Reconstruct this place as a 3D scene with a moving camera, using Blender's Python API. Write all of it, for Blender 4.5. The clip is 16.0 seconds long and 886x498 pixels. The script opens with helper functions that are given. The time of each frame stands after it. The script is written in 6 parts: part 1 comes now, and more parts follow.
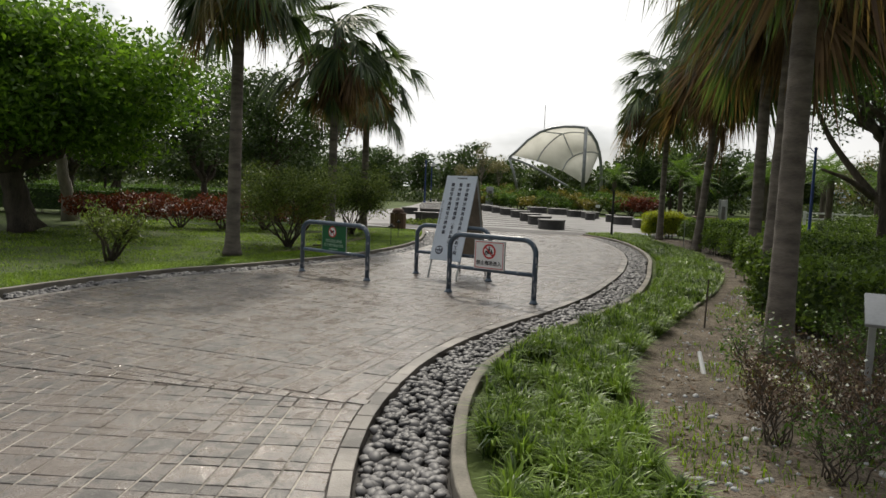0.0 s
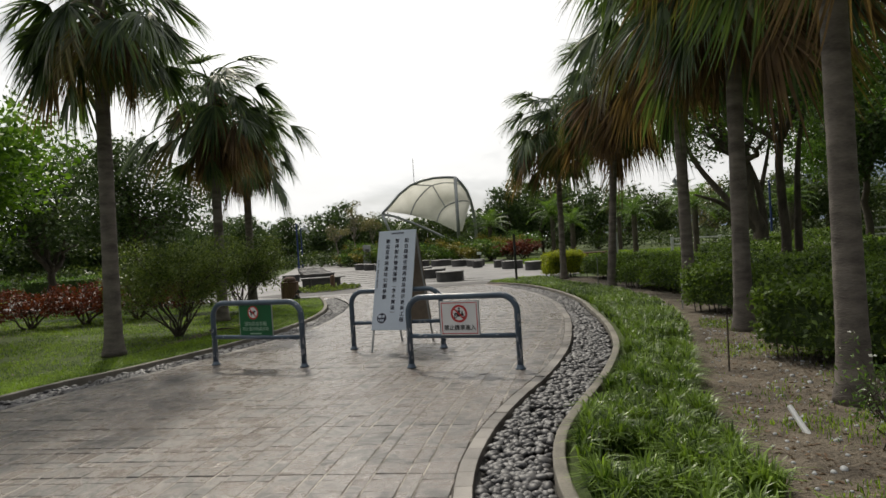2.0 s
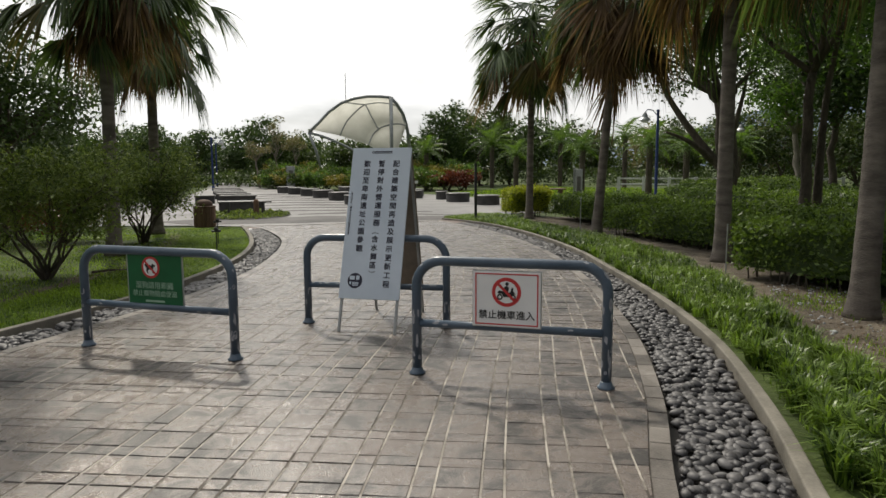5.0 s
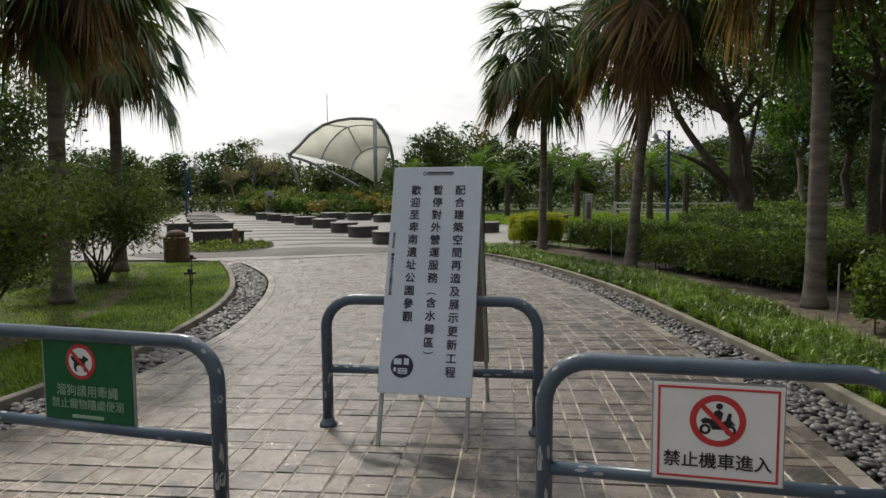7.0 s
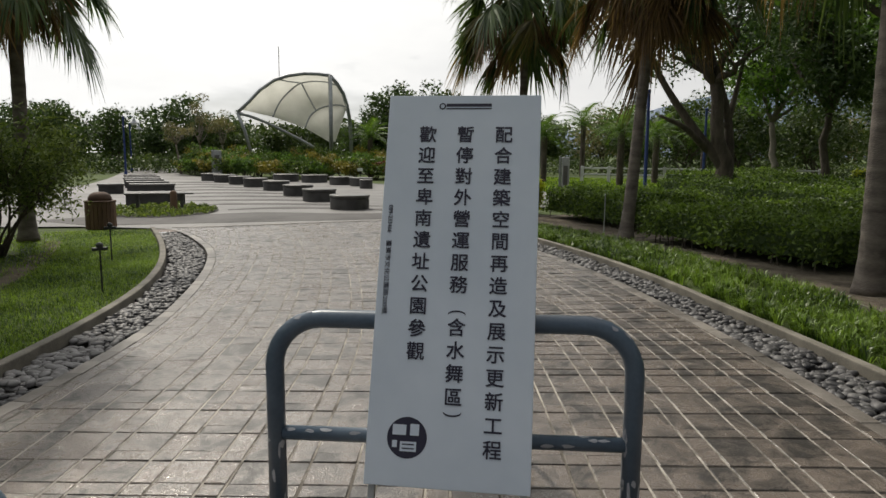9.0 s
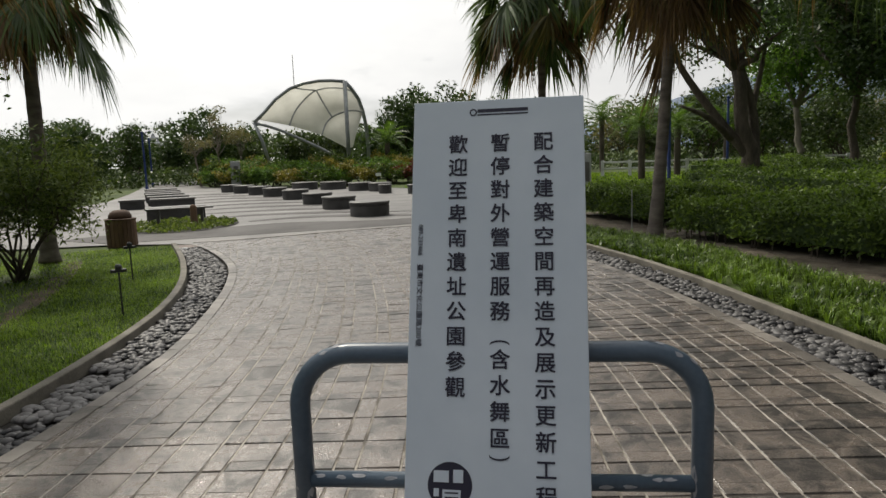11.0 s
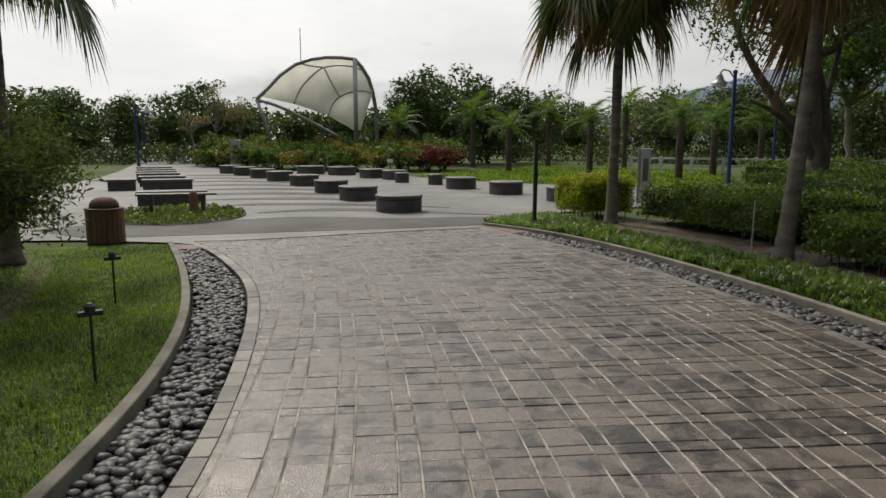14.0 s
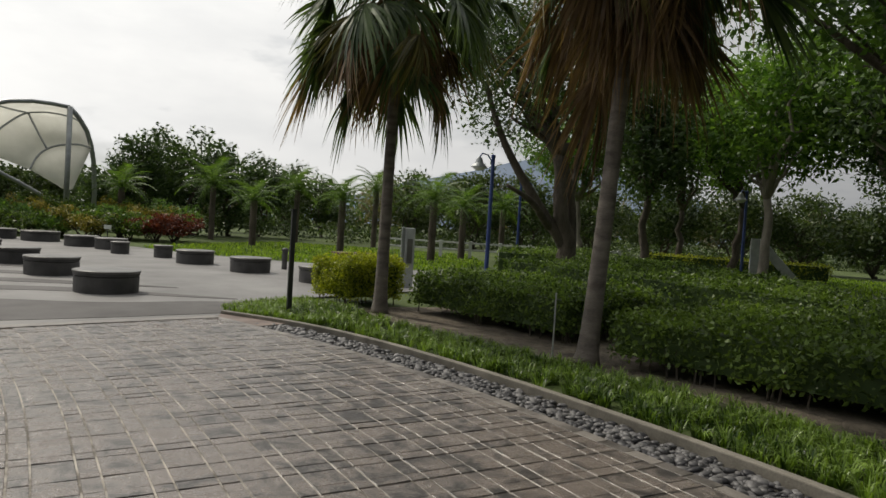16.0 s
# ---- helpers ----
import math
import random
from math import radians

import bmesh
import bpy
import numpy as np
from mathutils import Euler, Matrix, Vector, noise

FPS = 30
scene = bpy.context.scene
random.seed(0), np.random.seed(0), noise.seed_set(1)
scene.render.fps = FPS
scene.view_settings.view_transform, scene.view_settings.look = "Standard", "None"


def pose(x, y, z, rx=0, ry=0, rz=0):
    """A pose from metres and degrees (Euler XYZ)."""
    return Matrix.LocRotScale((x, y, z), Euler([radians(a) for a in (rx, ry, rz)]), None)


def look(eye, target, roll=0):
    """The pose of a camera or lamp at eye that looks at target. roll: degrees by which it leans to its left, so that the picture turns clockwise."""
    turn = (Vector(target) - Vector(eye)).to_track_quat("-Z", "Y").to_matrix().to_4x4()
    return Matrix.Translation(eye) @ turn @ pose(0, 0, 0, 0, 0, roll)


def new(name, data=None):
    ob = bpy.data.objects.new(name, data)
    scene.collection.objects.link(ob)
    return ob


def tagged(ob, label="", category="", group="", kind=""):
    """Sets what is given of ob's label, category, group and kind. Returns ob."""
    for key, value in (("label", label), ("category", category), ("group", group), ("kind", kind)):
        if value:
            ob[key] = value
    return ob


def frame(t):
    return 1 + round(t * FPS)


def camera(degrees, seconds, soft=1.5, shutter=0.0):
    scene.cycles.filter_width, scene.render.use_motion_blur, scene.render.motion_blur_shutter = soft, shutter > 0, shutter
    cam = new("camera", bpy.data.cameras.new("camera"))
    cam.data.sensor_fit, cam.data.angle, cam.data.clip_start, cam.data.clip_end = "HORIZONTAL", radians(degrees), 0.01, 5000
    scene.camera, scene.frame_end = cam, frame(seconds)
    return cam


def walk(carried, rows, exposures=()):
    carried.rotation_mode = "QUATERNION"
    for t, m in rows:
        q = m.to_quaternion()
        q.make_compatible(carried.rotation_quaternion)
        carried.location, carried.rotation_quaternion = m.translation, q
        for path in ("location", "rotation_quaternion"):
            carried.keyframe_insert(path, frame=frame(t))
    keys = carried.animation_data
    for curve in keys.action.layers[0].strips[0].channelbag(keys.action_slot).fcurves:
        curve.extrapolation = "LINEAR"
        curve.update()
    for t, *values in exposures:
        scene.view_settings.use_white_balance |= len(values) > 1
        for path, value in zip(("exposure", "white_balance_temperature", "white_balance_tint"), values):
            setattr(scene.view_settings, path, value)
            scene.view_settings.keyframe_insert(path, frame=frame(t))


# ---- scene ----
cam = camera(65.8, 16.0)
PATH = [
    (0, (1.254, -0.311, 1.59), (0.973, 1.661, 1.407), 2.2),
    (0.5, (0.908, -0.026, 1.576), (0.692, 1.957, 1.423), -0.3),
    (1, (0.484, 0.32, 1.591), (0.397, 2.315, 1.47), 3.4),
    (1.5, (0.127, 0.732, 1.565), (0.158, 2.731, 1.5), -2.2),
    (1.7, (0.027, 0.963, 1.526), (0.108, 2.958, 1.41), -2.0),
    (2, (-0.09, 1.205, 1.561), (0.024, 3.201, 1.54), -3.7),
    (2.5, (-0.249, 1.756, 1.532), (0.004, 3.734, 1.383), -2.7),
    (3, (-0.333, 2.409, 1.547), (0.094, 4.351, 1.324), -0.2),
    (3.5, (-0.423, 2.987, 1.557), (-0.183, 4.968, 1.424), -0.1),
    (3.7, (-0.493, 3.182, 1.552), (-0.278, 5.163, 1.38), 0.7),
    (5.8, (-0.938, 5.728, 1.61), (-0.531, 7.671, 1.364), -1.0),
    (6, (-0.994, 5.956, 1.605), (-0.595, 7.903, 1.376), -1.5),
    (6.5, (-1.088, 6.521, 1.633), (-0.591, 8.449, 1.436), -0.8),
    (7, (-1.123, 7.076, 1.618), (-0.71, 9.026, 1.448), -0.4),
    (7.5, (-1.173, 7.647, 1.584), (-0.719, 9.584, 1.381), 0.5),
    (8, (-1.128, 8.192, 1.571), (-0.658, 10.119, 1.315), -0.5),
    (8.5, (-1.049, 8.686, 1.575), (-0.569, 10.602, 1.263), -0.1),
    (8.7, (-1.037, 8.873, 1.542), (-0.503, 10.78, 1.261), 0.7),
    (11, (-1.004, 9.292, 1.587), (-0.524, 11.214, 1.314), -2.2),
    (11.5, (-1.055, 9.561, 1.561), (-0.712, 11.512, 1.285), -1.0),
    (12, (-1.153, 10.036, 1.563), (-1.105, 12.014, 1.267), -0.9),
    (12.5, (-1.362, 10.583, 1.596), (-1.462, 12.56, 1.309), -2.4),
    (13, (-1.426, 11.098, 1.615), (-1.708, 13.053, 1.302), -4.1),
    (13.5, (-1.459, 11.59, 1.593), (-1.366, 13.575, 1.369), -0.2),
    (14, (-1.459, 12.181, 1.65), (-0.956, 14.092, 1.338), 0.2),
    (14.5, (-1.428, 12.82, 1.664), (-0.8, 14.703, 1.418), 0.5),
    (15, (-1.234, 13.441, 1.586), (-0.331, 15.21, 1.349), 2.1),
    (15.5, (-0.949, 14.043, 1.554), (0.095, 15.746, 1.453), -0.1),
    (16, (-0.711, 14.596, 1.543), (0.463, 16.214, 1.479), 3.6),
]
walk(cam, [(t, look(eye, target, roll)) for t, eye, target, roll in PATH], [(0, -1.1), (1.8, -1.14), (2.5, -1.24), (3, -1.1), (3.5, -1.04), (8, -1.16), (11.5, -1.19), (12.7, -1.18), (13.2, -1.17), (14.3, -1.41), (15.1, -1.42), (16, -1.3)])

# ---- sky and sun ----
SUN_DIR = Vector((-0.20, 0.80, 0.94)).normalized()
world = bpy.data.worlds.new("park_sky")
scene.world = world
world.use_nodes = True
wn, wl = world.node_tree.nodes, world.node_tree.links
wn.clear()


def wnode(kind, **values):
    n = wn.new(kind)
    for key, value in values.items():
        n.inputs[key].default_value = value
    return n


sky = wn.new("ShaderNodeTexSky")
sky.sky_type, sky.sun_disc = "NISHITA", False
sky.sun_elevation = math.asin(SUN_DIR.z)
sky.sun_rotation = math.atan2(SUN_DIR.x, SUN_DIR.y)
coord = wn.new("ShaderNodeTexCoord")
stretch = wn.new("ShaderNodeMapping")
stretch.inputs["Scale"].default_value = (1.0, 1.0, 3.2)
wl.new(coord.outputs["Generated"], stretch.inputs["Vector"])
cloud_noise = wnode("ShaderNodeTexNoise", Scale=2.1, Detail=7.0, Roughness=0.58)
wl.new(stretch.outputs["Vector"], cloud_noise.inputs["Vector"])
cover = wn.new("ShaderNodeValToRGB")
cover.color_ramp.elements[0].position, cover.color_ramp.elements[1].position = 0.24, 0.46
wl.new(cloud_noise.outputs["Fac"], cover.inputs["Fac"])
shade_noise = wnode("ShaderNodeTexNoise", Scale=3.4, Detail=6.0, Roughness=0.6)
wl.new(stretch.outputs["Vector"], shade_noise.inputs["Vector"])
cloud_shade = wn.new("ShaderNodeValToRGB")
cloud_shade.color_ramp.elements[0].position, cloud_shade.color_ramp.elements[1].position = 0.36, 0.62
cloud_shade.color_ramp.elements[0].color = (0.40, 0.43, 0.475, 1)
cloud_shade.color_ramp.elements[1].color = (0.72, 0.73, 0.74, 1)
wl.new(shade_noise.outputs["Fac"], cloud_shade.inputs["Fac"])
# thin cloud glows round the sun behind it
toward = wn.new("ShaderNodeVectorMath")
toward.operation = "DOT_PRODUCT"
toward.inputs[1].default_value = SUN_DIR
wl.new(coord.outputs["Generated"], toward.inputs[0])
glow = wn.new("ShaderNodeMapRange")
for i, v in ((1, -0.05), (2, 1.0), (3, 0.0), (4, 1.0)):
    glow.inputs[i].default_value = v
wl.new(toward.outputs["Value"], glow.inputs[0])
power = wn.new("ShaderNodeMath")
power.operation = "POWER"
power.inputs[1].default_value = 1.1
wl.new(glow.outputs[0], power.inputs[0])
bright = wn.new("ShaderNodeMix")
bright.data_type, bright.blend_type = "RGBA", "ADD"
bright.inputs["B"].default_value = (3.05, 3.0, 2.88, 1)
wl.new(power.outputs[0], bright.inputs["Factor"])
wl.new(cloud_shade.outputs["Color"], bright.inputs["A"])
dim = wn.new("ShaderNodeMix")
dim.data_type, dim.blend_type = "RGBA", "MULTIPLY"
dim.inputs["Factor"].default_value = 1.0
dim.inputs["B"].default_value = (0.10, 0.10, 0.10, 1)
wl.new(sky.outputs["Color"], dim.inputs["A"])
blend = wn.new("ShaderNodeMix")
blend.data_type = "RGBA"
wl.new(cover.outputs["Color"], blend.inputs["Factor"])
wl.new(dim.outputs["Result"], blend.inputs["A"])
wl.new(bright.outputs["Result"], blend.inputs["B"])
backdrop_light = wnode("ShaderNodeBackground", Strength=0.84)
wl.new(blend.outputs["Result"], backdrop_light.inputs["Color"])
world_out = wn.new("ShaderNodeOutputWorld")
wl.new(backdrop_light.outputs["Background"], world_out.inputs["Surface"])

sun = new("sun", bpy.data.lights.new("sun", "SUN"))
sun.data.energy, sun.data.angle, sun.data.color = 5.0, radians(3.0), (1.0, 0.93, 0.80)
sun.matrix_world = look(SUN_DIR * 60, (0, 0, 0))


# ---- materials ----
def material(name, dark, light, rough=0.7, scale=8.0, fine=90.0, bump=0.15, metal=0.0, island=0.0, piece=0.0, through_light=0.0,
             streak=(1, 1, 1), specular=0.5, depth=0.01, glow_tint=(1.7, 1.8, 0.8, 1), blotch=0.0, blotch_scale=3.0, grain=0.35, gloss=0.0):
    """A surface between two colours: broad stains, fine grain with relief, and a shift for each island or object."""
    m = bpy.data.materials.new(name)
    m.use_nodes = True
    n, l = m.node_tree.nodes, m.node_tree.links
    b = n["Principled BSDF"]
    tc = n.new("ShaderNodeNewGeometry")
    mp = n.new("ShaderNodeMapping")
    mp.inputs["Scale"].default_value = streak
    l.new(tc.outputs["Position"], mp.inputs["Vector"])
    big, small = n.new("ShaderNodeTexNoise"), n.new("ShaderNodeTexNoise")
    big.inputs["Scale"].default_value, small.inputs["Scale"].default_value = scale, fine
    big.inputs["Detail"].default_value, small.inputs["Detail"].default_value = 5.0, 3.0
    for t in (big, small):
        l.new(mp.outputs["Vector"], t.inputs["Vector"])
    add = n.new("ShaderNodeMath")
    add.operation = "MULTIPLY_ADD"
    add.inputs[1].default_value = grain
    l.new(small.outputs["Fac"], add.inputs[0])
    l.new(big.outputs["Fac"], add.inputs[2])
    value = add.outputs[0]
    if island or piece:
        src = n.new("ShaderNodeNewGeometry" if island else "ShaderNodeObjectInfo")
        out = src.outputs["Random Per Island" if island else "Random"]
        shift = n.new("ShaderNodeMath")
        shift.operation = "MULTIPLY_ADD"
        shift.inputs[1].default_value = island or piece
        l.new(out, shift.inputs[0])
        l.new(value, shift.inputs[2])
        less = n.new("ShaderNodeMath")
        less.operation = "SUBTRACT"
        less.inputs[1].default_value = (island or piece) / 2
        l.new(shift.outputs[0], less.inputs[0])
        value = less.outputs[0]
    if blotch:
        # worn pale and stained dark patches with ragged rims
        third, curve, extra = n.new("ShaderNodeTexNoise"), n.new("ShaderNodeMapRange"), n.new("ShaderNodeMath")
        third.inputs["Scale"].default_value, third.inputs["Detail"].default_value, third.inputs["Roughness"].default_value = blotch_scale, 8.0, 0.7
        third.inputs["Distortion"].default_value = 0.6
        l.new(mp.outputs["Vector"], third.inputs["Vector"])
        for i, v in ((1, 0.35), (2, 0.65), (3, -blotch / 2), (4, blotch / 2)):
            curve.inputs[i].default_value = v
        l.new(third.outputs["Fac"], curve.inputs[0])
        extra.operation = "ADD"
        l.new(curve.outputs[0], extra.inputs[0])
        l.new(value, extra.inputs[1])
        value = extra.outputs[0]
    ramp = n.new("ShaderNodeValToRGB")
    ramp.color_ramp.elements[0].position, ramp.color_ramp.elements[1].position = 0.205 + grain / 2, 0.785 + grain / 2
    ramp.color_ramp.elements[0].color, ramp.color_ramp.elements[1].color = (*dark, 1), (*light, 1)
    l.new(value, ramp.inputs["Fac"])
    l.new(ramp.outputs["Color"], b.inputs["Base Color"])
    b.inputs["Roughness"].default_value, b.inputs["Metallic"].default_value = rough, metal
    b.inputs["Specular IOR Level"].default_value = specular
    if gloss:
        # worn patches are smoother than the stained ones
        worn = n.new("ShaderNodeMath")
        worn.operation = "MULTIPLY_ADD"
        worn.inputs[1].default_value, worn.inputs[2].default_value = -gloss, rough + 0.62 * gloss
        l.new(value, worn.inputs[0])
        l.new(worn.outputs[0], b.inputs["Roughness"])
    if bump:
        bp = n.new("ShaderNodeBump")
        bp.inputs["Strength"].default_value, bp.inputs["Distance"].default_value = bump, depth
        l.new(small.outputs["Fac"], bp.inputs["Height"])
        l.new(bp.outputs["Normal"], b.inputs["Normal"])
    if through_light:
        tr, mix = n.new("ShaderNodeBsdfTranslucent"), n.new("ShaderNodeMixShader")
        mix.inputs["Fac"].default_value = through_light
        tint = n.new("ShaderNodeMix")
        tint.data_type, tint.blend_type = "RGBA", "MULTIPLY"
        tint.inputs["Factor"].default_value = 1.0
        tint.inputs["B"].default_value = glow_tint
        l.new(ramp.outputs["Color"], tint.inputs["A"])
        l.new(tint.outputs["Result"], tr.inputs["Color"])
        l.new(b.outputs["BSDF"], mix.inputs[1])
        l.new(tr.outputs["BSDF"], mix.inputs[2])
        l.new(mix.outputs["Shader"], n["Material Output"].inputs["Surface"])
    return m


def leafy(name, dark, light, rough=0.45, clear=0.35):
    return material(name, dark, light, rough=rough, scale=0.8, fine=6.0, bump=0, island=0.55, through_light=clear, specular=0.35)


M_TILE = material("paving_tile", (0.020, 0.0155, 0.0125), (0.190, 0.157, 0.134), rough=0.42, scale=0.8, fine=105, bump=0.42, piece=0.36, blotch=0.75, blotch_scale=5.0, specular=0.85, grain=0.7, gloss=0.45)
M_TILE_FAR = material("paving_tile_far", (0.020, 0.0155, 0.0125), (0.190, 0.157, 0.134), rough=0.42, scale=0.8, fine=105, bump=0.42, island=0.36, blotch=0.75, blotch_scale=5.0, specular=0.85, grain=0.7, gloss=0.45)
M_JOINT = material("joint_mortar", (0.12, 0.105, 0.085), (0.48, 0.44, 0.385), rough=0.85, scale=0.9, fine=45, blotch=0.95, blotch_scale=2.6)
M_JOINT_DARK = material("worn_dark_joint", (0.012, 0.010, 0.009), (0.09, 0.078, 0.066), rough=0.9, scale=1.5, fine=45, blotch=0.4, blotch_scale=4.0)
M_BORDER = material("border_tile", (0.055, 0.047, 0.040), (0.29, 0.26, 0.23), rough=0.45, scale=1.2, fine=80, island=0.4, blotch=0.3, blotch_scale=2.5, bump=0.3)
M_KERB = material("kerb_concrete", (0.085, 0.077, 0.06), (0.29, 0.265, 0.22), rough=0.8, scale=3, fine=60, bump=0.35)
M_PLAZA = material("plaza_concrete", (0.13, 0.125, 0.122), (0.285, 0.275, 0.265), rough=0.58, scale=0.5, fine=40, bump=0.12, blotch=0.15, blotch_scale=1.2, specular=0.25)
M_WAVE = material("plaza_wave_band", (0.066, 0.062, 0.060), (0.15, 0.142, 0.138), rough=0.75, scale=0.7, fine=40, bump=0.12, blotch=0.2, blotch_scale=1.5, specular=0.25)
M_APRON = material("reddish_concrete_apron", (0.12, 0.085, 0.07), (0.26, 0.20, 0.17), rough=0.7, scale=3, fine=50, blotch=0.2)
M_GROUND = material("lawn_soil", (0.024, 0.040, 0.007), (0.095, 0.135, 0.024), rough=0.95, scale=0.35, fine=22, bump=0.6, depth=0.03)
M_SOIL = material("bare_soil", (0.06, 0.047, 0.034), (0.215, 0.178, 0.132), rough=0.95, scale=1.6, fine=38, bump=1.0, depth=0.04, blotch=0.45, blotch_scale=5.0)
M_TRAIL = material("trodden_soil", (0.045, 0.036, 0.02), (0.15, 0.12, 0.075), rough=0.95, scale=2.5, fine=30, bump=0.8, depth=0.03, blotch=0.5, blotch_scale=3.0)
M_BED = material("gravel_bed_soil", (0.03, 0.028, 0.025), (0.07, 0.065, 0.06), rough=0.95, scale=6, fine=60)
M_PEBBLE = material("river_pebble", (0.026, 0.025, 0.028), (0.150, 0.144, 0.142), rough=0.5, scale=9, fine=60, bump=0.08, island=0.95, grain=0.2)
M_GRASS = leafy("grass_blade", (0.016, 0.042, 0.006), (0.245, 0.355, 0.07), rough=0.36, clear=0.28)
M_LAWN = leafy("lawn_blade", (0.026, 0.060, 0.005), (0.235, 0.345, 0.031), clear=0.42)
M_STEEL = material("blue_grey_painted_steel", (0.045, 0.070, 0.105), (0.105, 0.145, 0.195), rough=0.32, scale=4, fine=60, bump=0.05)
M_WORN = material("worn_grey_paint", (0.26, 0.265, 0.30), (0.46, 0.47, 0.50), rough=0.6, scale=20, fine=90)
M_GREY_LEG = material("grey_steel_leg", (0.30, 0.31, 0.31), (0.48, 0.49, 0.49), rough=0.4, scale=8, fine=60, metal=0.4)
M_BOARD = material("white_printed_vinyl", (0.52, 0.59, 0.68), (0.62, 0.685, 0.77), rough=0.42, scale=2.5, fine=12, bump=0.08, depth=0.004)
M_BOARD_BACK = material("brown_board_back", (0.16, 0.13, 0.10), (0.27, 0.22, 0.17), rough=0.7)
M_INK = material("dark_navy_ink", (0.012, 0.012, 0.03), (0.022, 0.02, 0.045), rough=0.5, bump=0)
M_GREEN_SIGN = material("green_sign_plate", (0.006, 0.085, 0.03), (0.011, 0.13, 0.047), rough=0.4, scale=5, bump=0)
M_WHITE = material("white_sign_paint", (0.78, 0.78, 0.79), (0.88, 0.88, 0.88), rough=0.4, scale=5, bump=0)
M_RED = material("red_sign_ink", (0.50, 0.03, 0.035), (0.62, 0.05, 0.05), rough=0.45, bump=0)
M_BLACK = material("black_sign_ink", (0.012, 0.012, 0.014), (0.025, 0.025, 0.028), rough=0.45, bump=0)
M_PALE_TEXT = material("pale_green_sign_text", (0.26, 0.42, 0.30), (0.36, 0.5, 0.4), rough=0.5, bump=0)
M_TRUNK = material("palm_trunk_bark", (0.075, 0.064, 0.055), (0.225, 0.195, 0.17), rough=0.9, scale=3, fine=26, bump=0.5, depth=0.02, streak=(1, 1, 3), blotch=0.2)
M_BARK = material("tree_bark", (0.035, 0.028, 0.022), (0.14, 0.115, 0.09), rough=0.95, scale=4, fine=22, bump=1.0, depth=0.04, streak=(1, 1, 0.35))
M_BARK_PALE = material("pale_tree_bark", (0.14, 0.12, 0.10), (0.34, 0.30, 0.26), rough=0.95, scale=4, fine=22, bump=0.9, depth=0.03, streak=(1, 1, 0.35))
M_FROND = leafy("palm_frond_green", (0.026, 0.050, 0.019), (0.125, 0.175, 0.068), clear=0.32)
M_FROND_OLD = leafy("palm_frond_yellowing", (0.06, 0.056, 0.018), (0.20, 0.165, 0.055), clear=0.28)
M_FROND_DEAD = leafy("palm_frond_dead", (0.075, 0.046, 0.029), (0.26, 0.165, 0.098), rough=0.75, clear=0.32)
M_FEATHER = leafy("date_palm_frond", (0.03, 0.065, 0.012), (0.15, 0.24, 0.05), clear=0.38)
M_LEAF_BRIGHT = leafy("bright_green_leaf", (0.028, 0.070, 0.008), (0.16, 0.275, 0.036), clear=0.42)
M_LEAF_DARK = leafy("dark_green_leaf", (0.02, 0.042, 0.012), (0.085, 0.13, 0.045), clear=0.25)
M_LEAF_MID = leafy("mid_green_leaf", (0.028, 0.065, 0.012), (0.13, 0.22, 0.05), clear=0.33)
M_LEAF_GROVE = leafy("grove_leaf", (0.03, 0.07, 0.012), (0.16, 0.27, 0.055), clear=0.4)
M_LEAF_SHRUB = leafy("shrub_leaf", (0.04, 0.065, 0.014), (0.20, 0.25, 0.075), clear=0.32)
M_LEAF_FAR = leafy("woodland_leaf", (0.02, 0.04, 0.012), (0.095, 0.13, 0.045), clear=0.25)
M_LEAF_PALE = leafy("pale_dry_leaf", (0.09, 0.08, 0.048), (0.22, 0.195, 0.12), clear=0.3)
M_LEAF_HEDGE = leafy("hedge_leaf", (0.018, 0.038, 0.008), (0.16, 0.235, 0.052), clear=0.33)
M_LEAF_YELLOW = leafy("golden_hedge_leaf", (0.14, 0.17, 0.012), (0.42, 0.44, 0.04), clear=0.35)
M_LEAF_RED = leafy("red_shrub_leaf", (0.06, 0.012, 0.009), (0.20, 0.05, 0.03), clear=0.25)
M_LEAF_CROTON = leafy("croton_leaf", (0.05, 0.07, 0.012), (0.30, 0.24, 0.05), clear=0.25)
M_FLOWER = leafy("white_flower", (0.55, 0.55, 0.5), (0.8, 0.8, 0.75), clear=0.2)
M_DRY = leafy("dry_stalk", (0.07, 0.042, 0.026), (0.19, 0.12, 0.072), clear=0.1)
M_STONE_DARK = material("dark_stone_drum", (0.03, 0.029, 0.029), (0.095, 0.092, 0.092), rough=0.6, scale=3, fine=50, bump=0.3)
M_STONE_TOP = material("drum_seat_top", (0.07, 0.067, 0.064), (0.165, 0.158, 0.152), rough=0.45, scale=4, fine=50, bump=0.15)
M_WOOD = material("weathered_brown_wood", (0.075, 0.042, 0.026), (0.20, 0.12, 0.075), rough=0.75, scale=5, fine=40, bump=0.5, piece=0.3, streak=(1, 1, 0.2))
M_LID = material("dark_brown_lid", (0.055, 0.030, 0.02), (0.13, 0.075, 0.05), rough=0.8, scale=5)
M_BLUE = material("deep_blue_lamp_paint", (0.015, 0.03, 0.13), (0.03, 0.06, 0.21), rough=0.4, scale=4, bump=0.05)
M_LAMP = material("white_lamp_glass", (0.62, 0.63, 0.65), (0.78, 0.79, 0.80), rough=0.3, scale=4, bump=0)
